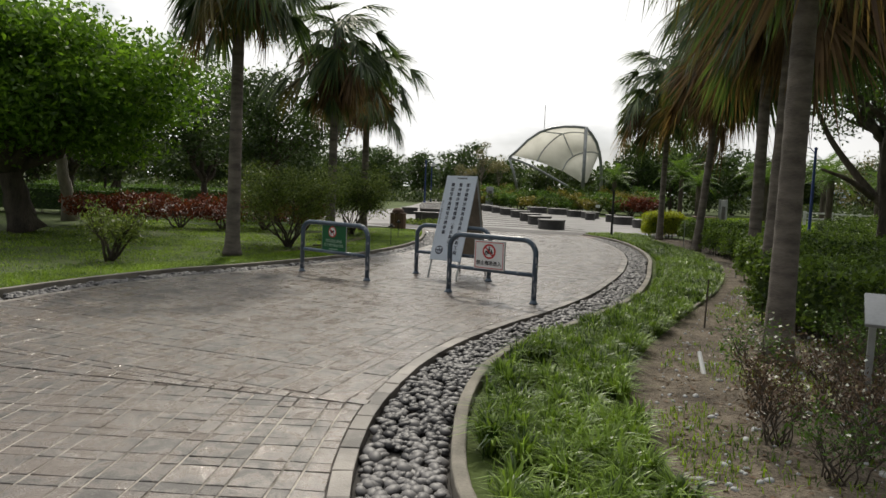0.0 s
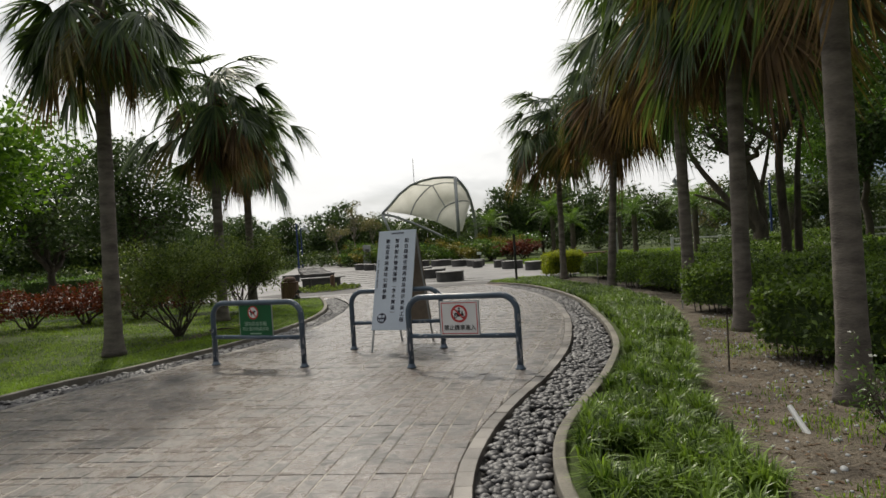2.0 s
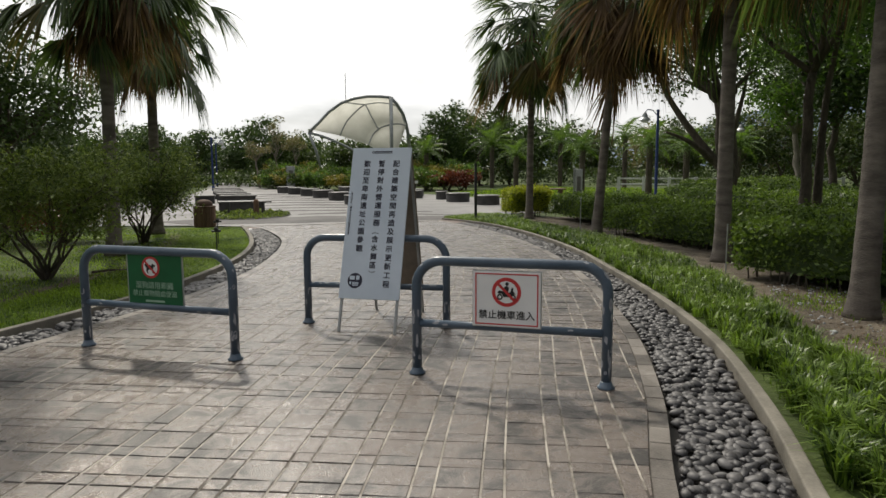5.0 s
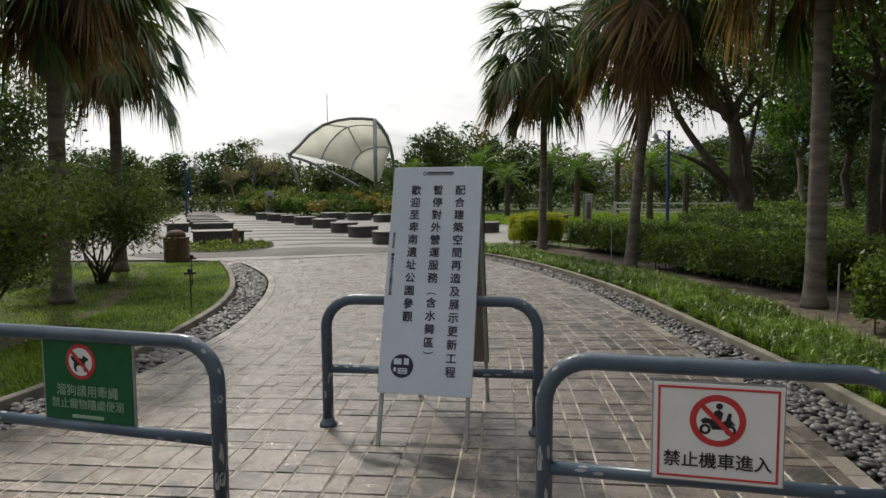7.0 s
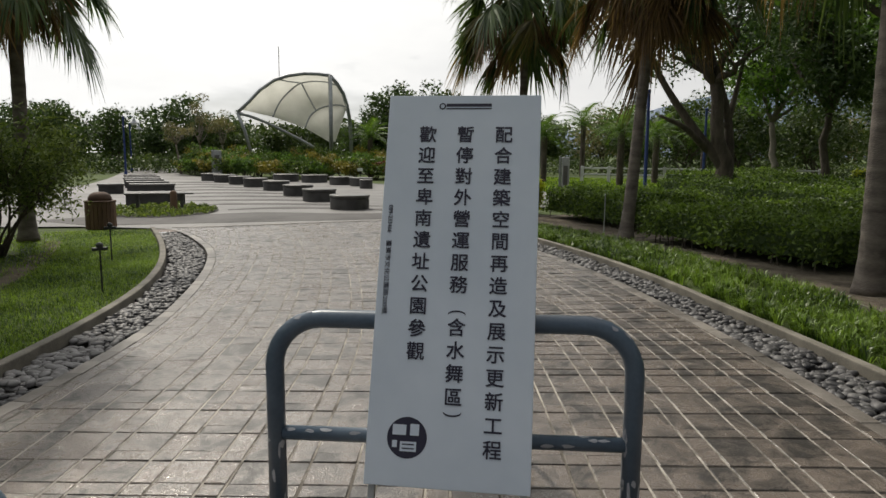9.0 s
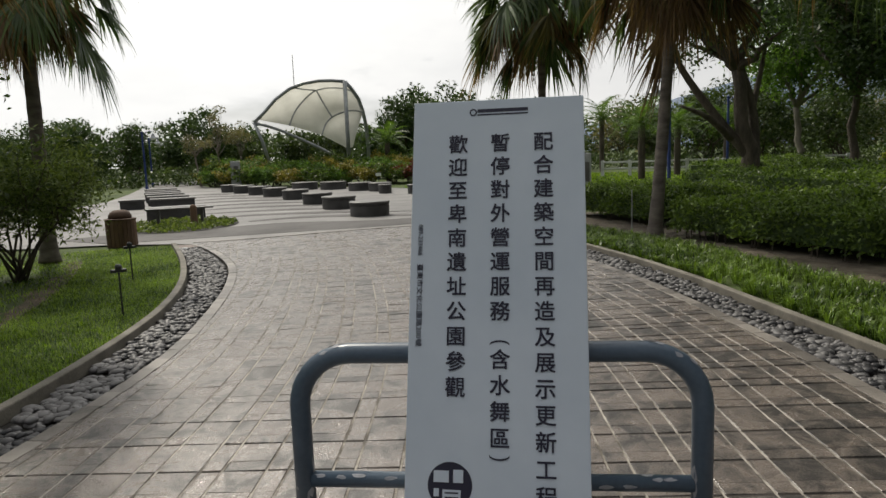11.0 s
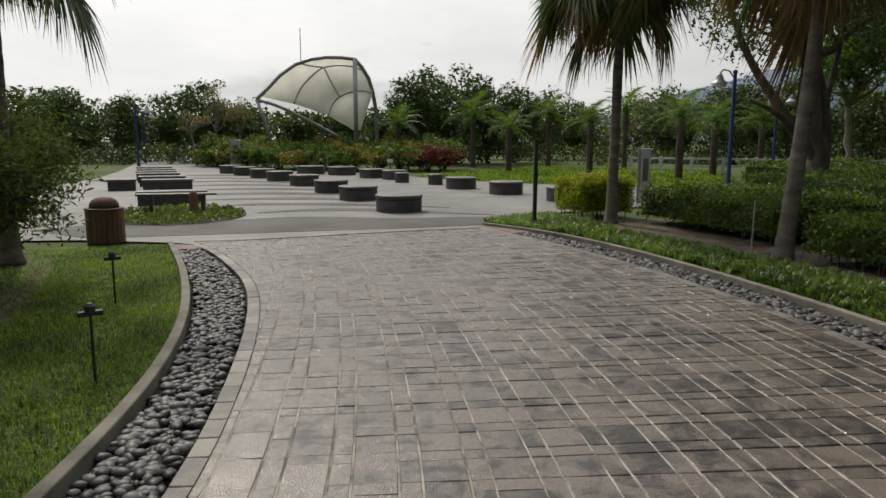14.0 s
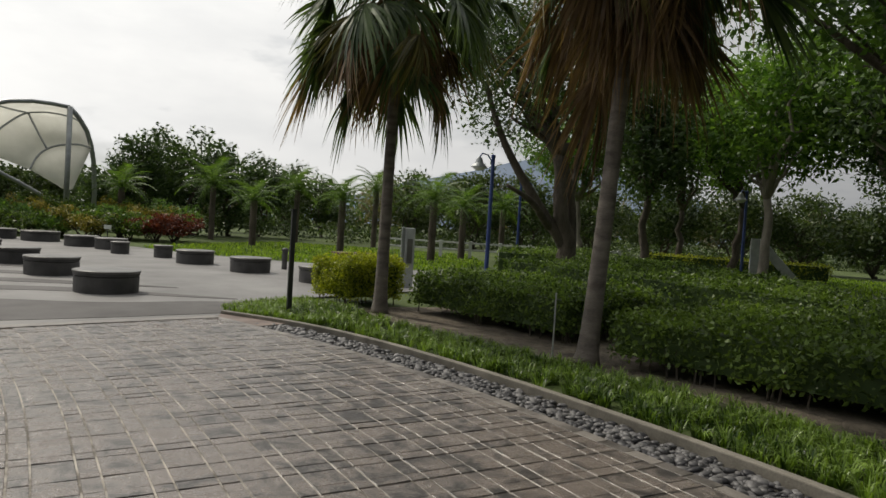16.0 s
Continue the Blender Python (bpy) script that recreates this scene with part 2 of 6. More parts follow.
M_POST = material("black_metal_post", (0.012, 0.014, 0.014), (0.035, 0.038, 0.036), rough=0.5, scale=5, bump=0.1)
M_CANVAS = material("tensile_canvas", (0.60, 0.59, 0.54), (0.76, 0.75, 0.70), rough=0.6, scale=1.2, fine=20, bump=0.05, through_light=0.55, glow_tint=(1.1, 1.1, 1.07, 1))
M_PIPE = material("galvanised_pipe", (0.22, 0.235, 0.24), (0.38, 0.40, 0.40), rough=0.4, scale=3, fine=40, metal=0.5)
M_STELE = material("grey_stone_stele", (0.27, 0.28, 0.29), (0.46, 0.47, 0.48), rough=0.6, scale=4, fine=50)
# the haze of distance is put into the hill's base colour
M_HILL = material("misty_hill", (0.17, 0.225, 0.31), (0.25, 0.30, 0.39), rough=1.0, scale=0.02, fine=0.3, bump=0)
M_WHITE_WALL = material("white_concrete_rail", (0.50, 0.51, 0.52), (0.70, 0.70, 0.70), rough=0.7, scale=2)


# ---- mesh helpers ----
class Geo:
    """Gathers vertices and faces for one mesh."""

    def __init__(self):
        self.v, self.f, self.k = [], [], []

    def add(self, verts, faces, slot=0):
        base = len(self.v)
        self.v.extend(tuple(p) for p in verts)
        self.f.extend(tuple(i + base for i in f) for f in faces)
        self.k.extend([slot] * len(faces))
        return self

    def box(self, cx, cy, cz, sx, sy, sz, turn=0.0, slot=0, bevel=0.0):
        bm = bmesh.new()
        bmesh.ops.create_cube(bm, size=1)
        bmesh.ops.scale(bm, vec=(sx, sy, sz), verts=bm.verts)
        if bevel:
            bmesh.ops.bevel(bm, geom=bm.edges[:], offset=bevel, segments=2, affect="EDGES", profile=0.5)
        bmesh.ops.transform(bm, matrix=pose(cx, cy, cz, 0, 0, turn), verts=bm.verts)
        bm.verts.index_update()
        self.add([v.co[:] for v in bm.verts], [[v.index for v in f.verts] for f in bm.faces], slot)
        bm.free()
        return self

    def tube(self, points, radii, sides=10, slot=0, cap=True):
        pts = [Vector(p) for p in points]
        if not hasattr(radii, "__len__"):
            radii = [radii] * len(pts)
        rings, prev = [], None
        for i, p in enumerate(pts):
            d = (pts[min(i + 1, len(pts) - 1)] - pts[max(i - 1, 0)]).normalized()
            if prev is None:
                prev = d.orthogonal().normalized()
            side = (prev - d * prev.dot(d)).normalized()
            prev = side
            other = d.cross(side)
            rings.append([p + radii[i] * (math.cos(a) * side + math.sin(a) * other) for a in [2 * math.pi * k / sides for k in range(sides)]])
        verts = [v for r in rings for v in r]
        faces = [(i * sides + k, i * sides + (k + 1) % sides, (i + 1) * sides + (k + 1) % sides, (i + 1) * sides + k)
                 for i in range(len(pts) - 1) for k in range(sides)]
        if cap:
            faces += [tuple(range(sides - 1, -1, -1)), tuple(range((len(pts) - 1) * sides, len(pts) * sides))]
        return self.add(verts, faces, slot)

    def lathe(self, profile, sides=24, slot=0, cx=0.0, cy=0.0):
        verts = [(cx + r * math.cos(2 * math.pi * k / sides), cy + r * math.sin(2 * math.pi * k / sides), z) for r, z in profile for k in range(sides)]
        n = len(profile)
        faces = [(i * sides + k, i * sides + (k + 1) % sides, (i + 1) * sides + (k + 1) % sides, (i + 1) * sides + k)
                 for i in range(n - 1) for k in range(sides)]
        faces += [tuple(range(sides - 1, -1, -1)), tuple(range((n - 1) * sides, n * sides))]
        return self.add(verts, faces, slot)

    def mesh(self, name, mats, smooth=False):
        me = bpy.data.meshes.new(name)
        me.from_pydata(self.v, [], self.f)
        for m in mats if isinstance(mats, (list, tuple)) else [mats]:
            me.materials.append(m)
        me.polygons.foreach_set("material_index", self.k)
        if smooth:
            me.polygons.foreach_set("use_smooth", [True] * len(self.f))
        me.update()
        return me


def part(name, geo, mats, parent=None, label="", smooth=False):
    ob = new(name, geo.mesh(name, mats, smooth) if isinstance(geo, Geo) else geo)
    if parent is not None:
        ob.parent = parent
    return tagged(ob, label=label)


def thing(name, label, category, at=None, group="", kind=""):
    ob = new(name)
    ob.empty_display_size = 0.2
    if at is not None:
        ob.matrix_basis = at
    return tagged(ob, label, category, group, kind)


def quads_mesh(name, verts, mats, per=4):
    """One mesh of many loose faces: verts is (n * per, 3)."""
    count = len(verts) // per
    me = bpy.data.meshes.new(name)
    me.vertices.add(len(verts))
    me.vertices.foreach_set("co", np.asarray(verts, np.float32).ravel())
    me.loops.add(len(verts))
    me.loops.foreach_set("vertex_index", np.arange(len(verts), dtype=np.int32))
    me.polygons.add(count)
    me.polygons.foreach_set("loop_start", np.arange(0, len(verts), per, dtype=np.int32))
    for m in mats if isinstance(mats, (list, tuple)) else [mats]:
        me.materials.append(m)
    me.update(calc_edges=True)
    return me


def leaf_quads(centres, length, width, rng, up=0.35, jitter=0.35):
    """A pointed leaf (four corners) at each centre, turned at random, mostly facing up."""
    n = len(centres)
    normal = rng.normal(size=(n, 3)) + np.array([0, 0, up * 2])
    normal /= np.linalg.norm(normal, axis=1, keepdims=True)
    along = np.cross(normal, rng.normal(size=(n, 3)))
    along /= np.linalg.norm(along, axis=1, keepdims=True) + 1e-9
    across = np.cross(normal, along)
    size = (1 + jitter * rng.uniform(-1, 1, (n, 1)))
    a, c = along * length * size / 2, across * width * size / 2
    bend = normal * length * 0.12
    quad = np.stack([centres - a - bend, centres + c * 1.0 - a * 0.1, centres + a - bend, centres - c - a * 0.1], 1)
    return quad.reshape(-1, 3)


def clump_points(clumps, count, rng, shell=0.55):
    """Points in a set of (x, y, z, rx, ry, rz) clumps, denser near their skins."""
    clumps = np.asarray(clumps, float)
    weight = (clumps[:, 3] * clumps[:, 4] * clumps[:, 5]) ** (2 / 3)
    pick = rng.choice(len(clumps), count, p=weight / weight.sum())
    d = rng.normal(size=(count, 3))
    d /= np.linalg.norm(d, axis=1, keepdims=True)
    r = shell + (1 - shell) * rng.uniform(0, 1, (count, 1)) ** 0.7
    r *= 1 + 0.09 * rng.normal(size=(count, 1))
    return clumps[pick, :3] + d * r * clumps[pick, 3:]


def inside(points, poly):
    """Which of the (n, 2) points lie in the polygon."""
    x, y = points[:, 0], points[:, 1]
    hit = np.zeros(len(points), bool)
    j = len(poly) - 1
    for i in range(len(poly)):
        (xi, yi), (xj, yj) = poly[i], poly[j]
        if yi != yj:
            hit ^= ((yi > y) != (yj > y)) & (x < (xj - xi) * (y - yi) / (yj - yi) + xi)
        j = i
    return hit


def smooth_line(points, step=0.25):
    """A Catmull-Rom line through plan points, sampled about every step metres."""
    p = [Vector((*a, 0)) for a in points]
    p = [2 * p[0] - p[1], *p, 2 * p[-1] - p[-2]]
    out = []
    for a, b, c, d in zip(p, p[1:], p[2:], p[3:]):
        n = max(2, int((c - b).length / step))
        for k in range(n):
            t = k / n
            out.append(0.5 * (2 * b + (c - a) * t + (2 * a - 5 * b + 4 * c - d) * t * t + (3 * b - a - 3 * c + d) * t ** 3))
    out.append(p[-2])
    return [(q.x, q.y) for q in out]


def offset_line(line, d):
    """The line moved d metres to its right."""
    out = []
    for i, (x, y) in enumerate(line):
        (x0, y0), (x1, y1) = line[max(i - 1, 0)], line[min(i + 1, len(line) - 1)]
        L = math.hypot(x1 - x0, y1 - y0) or 1
        out.append((x + d * (y1 - y0) / L, y - d * (x1 - x0) / L))
    return out


def ribbon(a, b, z, thick, m, name):
    """A solid strip between two plan lines of equal count."""
    g = Geo()
    n = len(a)
    for line in (a, b):
        g.v.extend((x, y, z) for x, y in line)
    for line in (a, b):
        g.v.extend((x, y, z - thick) for x, y in line)
    for i in range(n - 1):
        g.f += [(i, n + i, n + i + 1, i + 1), (2 * n + i, 2 * n + i + 1, 3 * n + i + 1, 3 * n + i),
                (i, i + 1, 2 * n + i + 1, 2 * n + i), (n + i, 3 * n + i, 3 * n + i + 1, n + i + 1)]
    g.f += [(0, 2 * n, 3 * n, n), (n - 1, 2 * n - 1, 4 * n - 1, 3 * n - 1)]
    g.k = [0] * len(g.f)
    me = g.mesh(name, m)
    bm = bmesh.new()
    bm.from_mesh(me)
    bmesh.ops.recalc_face_normals(bm, faces=bm.faces)
    bm.to_mesh(me)
    bm.free()
    return new(name, me)


def sheet(poly, z, m, name, holes=()):
    """A flat sheet over a plan outline, with openings."""
    bm = bmesh.new()
    edges = []
    for loop in (poly, *holes):
        vs = [bm.verts.new((x, y, z)) for x, y in loop]
        for a, b in zip(vs, vs[1:] + vs[:1]):
            edges.append(bm.edges.new((a, b)))
    bmesh.ops.triangle_fill(bm, use_beauty=True, use_dissolve=False, edges=edges, normal=(0, 0, 1))
    for f in bm.faces:
        if f.normal.z < 0:
            f.normal_flip()
    me = bpy.data.meshes.new(name)
    bm.to_mesh(me)
    bm.free()
    me.materials.append(m)
    return new(name, me)


# ---- the ground, path and plaza ----
PAVE_R = smooth_line([(9, -3.2), (6, -1.6), (3.6, -0.3), (2.1, 0.6), (1.2, 1.35), (0.68, 2.1), (0.36, 2.95), (0.2, 3.9), (0.18, 4.7), (0.29, 5.8), (0.56, 6.8),
                      (0.96, 7.8), (1.5, 8.95), (2.08, 10.5), (2.5, 12.0), (2.92, 13.8), (3.2, 15.5), (3.38, 17.0), (3.46, 19.0), (3.4, 20.5), (3.2, 22.2),
                      (2.85, 23.8), (2.62, 24.8)])
KERB_R = smooth_line([(9.6, -2.6), (6.4, -1.0), (4.0, 0.25), (2.55, 1.1), (1.7, 1.75), (1.18, 2.4), (0.88, 3.1), (0.76, 3.9), (0.72, 4.7), (0.79, 5.6), (1.0, 6.45),
                      (1.4, 7.35), (1.95, 8.5), (2.58, 10.1), (2.98, 11.6), (3.28, 13.1), (3.55, 14.8), (3.8, 16.4), (3.93, 18.0), (3.95, 20.0), (3.8, 22.0),
                      (3.42, 23.7), (2.75, 25.1)])
PAVE_L = smooth_line([(-7.5, -6), (-6.4, -2), (-5.8, 1.5), (-5.5, 4.6), (-5.2, 7.0), (-4.9, 8.5), (-4.35, 9.85), (-3.75, 10.9), (-3.2, 12.0), (-2.6, 13.4), (-2.15, 14.7),
                      (-1.9, 15.8), (-1.72, 17.4), (-1.65, 19.0), (-1.72, 20.4), (-1.96, 21.7), (-2.3, 23.0), (-2.6, 23.7)])
KERB_L = smooth_line([(-8.0, -6), (-6.9, -2), (-6.3, 1.5), (-6.0, 4.7), (-5.68, 7.2), (-5.32, 8.9), (-4.78, 10.3), (-4.2, 11.2), (-3.6, 12.3), (-3.05, 13.5), (-2.66, 14.7),
                      (-2.32, 16.3), (-2.18, 17.7), (-2.2, 19.2), (-2.38, 20.9), (-2.62, 22.4), (-2.88, 23.8)])


def bed(inner, outer, z, m, name):
    """A sheet between two lines that need not have equal counts."""
    return sheet(list(inner) + list(reversed(outer)), z, m, name)


TROUGH_R = offset_line(PAVE_R, -0.05) + list(reversed(offset_line(KERB_R, 0.05)))
TROUGH_L = offset_line(PAVE_L, 0.05) + list(reversed(offset_line(KERB_L, -0.05)))
ground = sheet([(-900, -900), (900, -900), (900, 900), (-900, 900)], -0.035, M_GROUND, "ground", (TROUGH_R, TROUGH_L))
tagged(ground, "mown green lawn with thin soil patches", "lawn", kind="structure")

path_base = bed(PAVE_L, PAVE_R, -0.0065, M_JOINT_DARK, "path_mortar_bed")
tagged(path_base, "dark worn bed under the paving tiles", "path", kind="structure")
for name, trough in (("gravel_bed_right", TROUGH_R), ("gravel_bed_left", TROUGH_L)):
    tagged(sheet(trough, -0.073, M_BED, name), "dark soil bed under the pebble strip", "gravel bed", kind="structure")
for name, line, side in (("kerb_right", KERB_R, 0.09), ("kerb_left", KERB_L, -0.09)):
    k = ribbon(line, offset_line(line, side), 0.045, 0.12, M_KERB, name)
    bv = k.modifiers.new("worn_edge", "BEVEL")
    bv.width, bv.segments, bv.limit_method, bv.angle_limit = 0.012, 2, "ANGLE", radians(40)
    tagged(k, "weathered thin concrete kerb beside the pebbles", "kerb", kind="structure")

for name, a, b in (("apron_right", PAVE_R, KERB_R), ("apron_left", PAVE_L, KERB_L)):
    lim = 23.75 if a is PAVE_R else 23.2
    tagged(bed([p for p in a if p[1] > lim], [p for p in b if p[1] > lim], -0.006, M_APRON, name), "reddish concrete apron at the end of the pebbles", "apron", kind="structure")
PLAZA = [(-2.6, 23.7), (-1.4, 24.15), (0.2, 24.45), (1.6, 24.65), (2.62, 24.8), (2.75, 25.1), (2.9, 26.0), (3.9, 26.6), (6.0, 27.2), (9.0, 28.2), (12.5, 30.0),
         (12.5, 34.0), (9.0, 37.0), (6.6, 40.0), (5.4, 43.5), (3.2, 47.6), (-1.0, 51.0), (-3.0, 53.6), (-4.8, 58.0), (-6.5, 66), (-7.5, 78), (-11.5, 78), (-9.8, 62),
         (-8.8, 52), (-8.3, 44), (-9.0, 38.5), (-14, 36.5), (-24, 36), (-24, 29), (-14, 27), (-8, 25.2), (-4.4, 24.6), (-2.9, 23.95)]
plaza = sheet(PLAZA, 0.0, M_PLAZA, "plaza")
tagged(plaza, "pale smooth concrete plaza with wavy darker bands", "plaza", kind="structure")
# darker wavy bands laid in the plaza
near_a = [(-4.3 + 7.6 * k / 30, 24.75 + 0.25 * k / 30 + (0.0 if k < 22 else 0.02 * (k - 22))) for k in range(31)]
near_b = [(-5.6 + 9.4 * k / 30, 26.1 + 1.1 * math.sin(math.pi * (k / 30) ** 0.8) + 0.2 * math.sin(k * 0.5)) for k in range(31)]
tagged(ribbon(near_a, near_b, 0.006, 0.01, M_WAVE, "pavement_band_1"), "broad darker band of the plaza paving", "paving band", kind="structure")
for i in range(9):
    y0 = 28.3 + 1.75 * i + 0.06 * i * i
    wide = 0.62 + 0.03 * i
    line_a, line_b = [], []
    left, right = -2.2 - 0.42 * i if i else -1.6, 3.6 - 0.55 * i
    for k in range(41):
        u = k / 40
        x = left + (right - left) * u
        y = y0 + 0.55 * math.sin(u * math.pi * 1.1 + 0.2) - 1.2 * u * u + 0.10 * math.sin(6 * u + i)
        w = wide * (0.12 + math.sin(math.pi * min(1, u * 0.92 + 0.06)))
        line_a.append((x, y - w / 2))
        line_b.append((x, y + w / 2))
    tagged(ribbon(line_a, line_b, 0.006, 0.01, M_WAVE, f"pavement_band_{i + 2}"), "darker wavy band laid in the plaza", "paving band", kind="structure")

# thin edging and bare soil between the grass strip and the hedges
SOIL_EDGE = smooth_line([(5.4, 0.2), (3.6, 1.2), (2.5, 2.3), (2.12, 3.4), (2.0, 4.5), (2.02, 5.5), (2.36, 6.8), (2.8, 8.0), (3.3, 9.3), (4.1, 11.3), (4.7, 13.2), (5.1, 14.8),
                         (5.32, 17.0), (5.38, 19.0), (5.2, 21.0), (5.0, 22.6), (4.95, 23.8)])
SOIL_BACK = [(9.5, 1.0), (9.5, 8), (9, 14), (9, 20), (8.5, 25.0), (5.4, 25.6)]
tagged(sheet(SOIL_EDGE + list(reversed(SOIL_BACK)), -0.012, M_SOIL, "soil_strip"), "bare brown soil with stones under the hedges", "soil", kind="structure")
edge_far = [p for p in SOIL_EDGE if p[1] > 9.0]
tagged(ribbon(edge_far, offset_line(edge_far, -0.035), 0.03, 0.07, M_KERB, "edging_strip"), "thin concrete edging between grass and soil", "edging", kind="structure")


# ---- barriers and their signs ----
def arch_points(width, height, bend=0.2, steps=7):
    pts = [(0, 0, 0.0), (0, 0, height - bend)]
    for k in range(1, steps + 1):
        a = math.pi / 2 * k / steps
        pts.append((bend - bend * math.cos(a), 0, height - bend + bend * math.sin(a)))
    for k in range(0, steps + 1):
        a = math.pi / 2 * k / steps
        pts.append((width - bend + bend * math.sin(a), 0, height - bend + bend * math.cos(a)))
    pts += [(width, 0, 0.0)]
    return pts


def text_mesh(body, size, depth=0.001):
    curve = bpy.data.curves.new("lettering", "FONT")
    curve.body, curve.size, curve.extrude = body, size, depth
    curve.align_x, curve.align_y = "CENTER", "CENTER"
    ob = bpy.data.objects.new("lettering", curve)
    scene.collection.objects.link(ob)
    bpy.context.view_layer.update()
    me = bpy.data.meshes.new_from_object(ob.evaluated_get(bpy.context.evaluated_depsgraph_get()))
    bpy.data.objects.remove(ob)
    return me


UPRIGHT = pose(0, 0, 0, 90, 0, 0)


def lettering(name, body, size, m, parent, place, bold=0.0):
    """Flat writing on the front (-y side) of a panel."""
    me = text_mesh(body, size)
    if bold:
        bm = bmesh.new()
        for dx, dy, up in ((0, 0, 0), (bold, 0, 0.0003), (0, bold, 0.0006), (bold, bold, 0.0009)):
            bm.from_mesh(me)
            bmesh.ops.translate(bm, vec=(dx, dy, up), verts=bm.verts[-len(me.vertices):])
        bm.to_mesh(me)
        bm.free()
    me.materials.clear()
    me.materials.append(m)
    ob = new(name, me)
    ob.parent = parent
    ob.matrix_basis = Matrix.Translation(place) @ UPRIGHT
    return ob


def disc(r, y, m, name, parent, x, z, inner=0.0, sides=40):
    g = Geo()
    for k in range(sides):
        a, b = 2 * math.pi * k / sides, 2 * math.pi * (k + 1) / sides
        ring = [(math.cos(a), math.sin(a)), (math.cos(b), math.sin(b))]
        front = [(x + q * c, y, z + q * s) for q in (inner, r) for c, s in ring]
        g.add(front, [(0, 2, 3, 1)] if inner else [(0, 2, 3)])
    return part(name, g, m, parent)


def flat_poly(points, y, m, name, parent):
    g = Geo()
    n = len(points)
    g.add([(x, y, z) for x, z in points] + [(x, y + 0.001, z) for x, z in points], [tuple(range(n)), tuple(range(2 * n - 1, n - 1, -1))])
    return part(name, g, m, parent)


def barrier(a, b, label):
    """An arched tube barrier from foot a to foot b, with a lower rail, foot plates and worn paint."""
    width = math.hypot(b[0] - a[0], b[1] - a[1])
    t = thing("barrier", label, "barrier", pose(a[0], a[1], 0, 0, 0, math.degrees(math.atan2(b[1] - a[1], b[0] - a[0]))), group="arched path barriers")
    part("arch", Geo().tube(arch_points(width, 0.885), 0.0375, 16), M_STEEL, t, smooth=True)
    part("lower_rail", Geo().tube([(0.03, 0, 0.40), (width / 2, 0, 0.40), (width - 0.03, 0, 0.40)], 0.03, 14), M_STEEL, t, smooth=True)
    rng = random.Random(int(width * 1000) + int(a[0] * 100))
    for x in (0, width):
        part("foot_plate", Geo().lathe([(0.0, 0.002), (0.062, 0.002), (0.064, 0.012), (0.048, 0.022), (0.041, 0.05), (0.039, 0.052)], 20, cx=x), M_STEEL, t, smooth=True)
        g = Geo()
        for k in range(44 if x else 26):
            # flaked patches of paint on the posts
            a0, z0 = rng.uniform(0, 6.28), abs(rng.gauss(0.1, 0.3)) + 0.07
            w, h = rng.uniform(0.12, 0.5), rng.uniform(0.008, 0.06)
            z0 = min(z0, 0.62)
            n = 9
            rim = []
            for q in range(n):
                s = 2 * math.pi * q / n
                rr = rng.uniform(0.55, 1.0)
                ang, zz = a0 + w * rr * math.cos(s), z0 + h * rr * math.sin(s)
                rim.append((x + 0.0382 * math.cos(ang), 0.0382 * math.sin(ang), zz))
            g.add(rim, [tuple(range(n))])
        for k in range(9):
            # scuffs along the bend and at the rail's joint
            a0, u = rng.uniform(0.6, 2.6), rng.uniform(0.1, 1.5)
            inward = 1 if x == 0 else -1
            rim = []
            for q in range(9):
                rr, s = rng.uniform(0.5, 1.0), 2 * math.pi * q / 9
                uu, aa = u + 0.10 * rr * math.cos(s), a0 + 0.28 * rr * math.sin(s)
                reach = 0.2 + 0.0382 * math.sin(aa)
                rim.append((x + inward * (0.2 - reach * math.cos(uu)), -0.0382 * math.cos(aa), 0.685 + reach * math.sin(uu)))
            g.add(rim, [tuple(range(9))])
        for k in range(6):
            a0, along_x = rng.uniform(-0.4, 3.4), rng.uniform(0.05, 0.34) * (1 if x == 0 else -1)
            rim = []
            for q in range(9):
                rr, s = rng.uniform(0.5, 1.0), 2 * math.pi * q / 9
                aa = a0 + 0.35 * rr * math.sin(s)
                rim.append((x + along_x + 0.03 * rr * math.cos(s), -0.0308 * math.cos(aa), 0.40 + 0.0308 * math.sin(aa)))
            g.add(rim, [tuple(range(9))])
        tagged(part("worn_paint", g, M_WORN, t, "flaked pale patches of paint"), kind="stuff")
    return t, width


b1, w1 = barrier((-2.895, 11.25), (-1.525, 10.51), "blue-grey arched steel tube barrier with a green dog sign")
b2, w2 = barrier((-0.948, 11.79), (0.405, 11.29), "blue-grey arched steel tube barrier behind the notice board")
b3, w3 = barrier((-0.087, 9.85), (1.197, 9.23), "blue-grey arched steel tube barrier with a white motorcycle sign")

# green sign: dogs on leads
green = part("sign_panel", Geo().box(0.78, -0.005, 0.645, 0.56, 0.006, 0.46, bevel=0.002), M_GREEN_SIGN, b1, "green printed sign plate about dogs")
for x in (0.50, 1.06):
    part("bracket", Geo().box(x, 0.002, 0.64, 0.022, 0.012, 0.49), M_GREY_LEG, b1, "grey steel sign bracket")
sx, sz = 0.745, 0.745
disc(0.094, -0.0105, M_RED, "red_ring", green, sx, sz)
disc(0.074, -0.0125, M_WHITE, "ring_field", green, sx, sz)
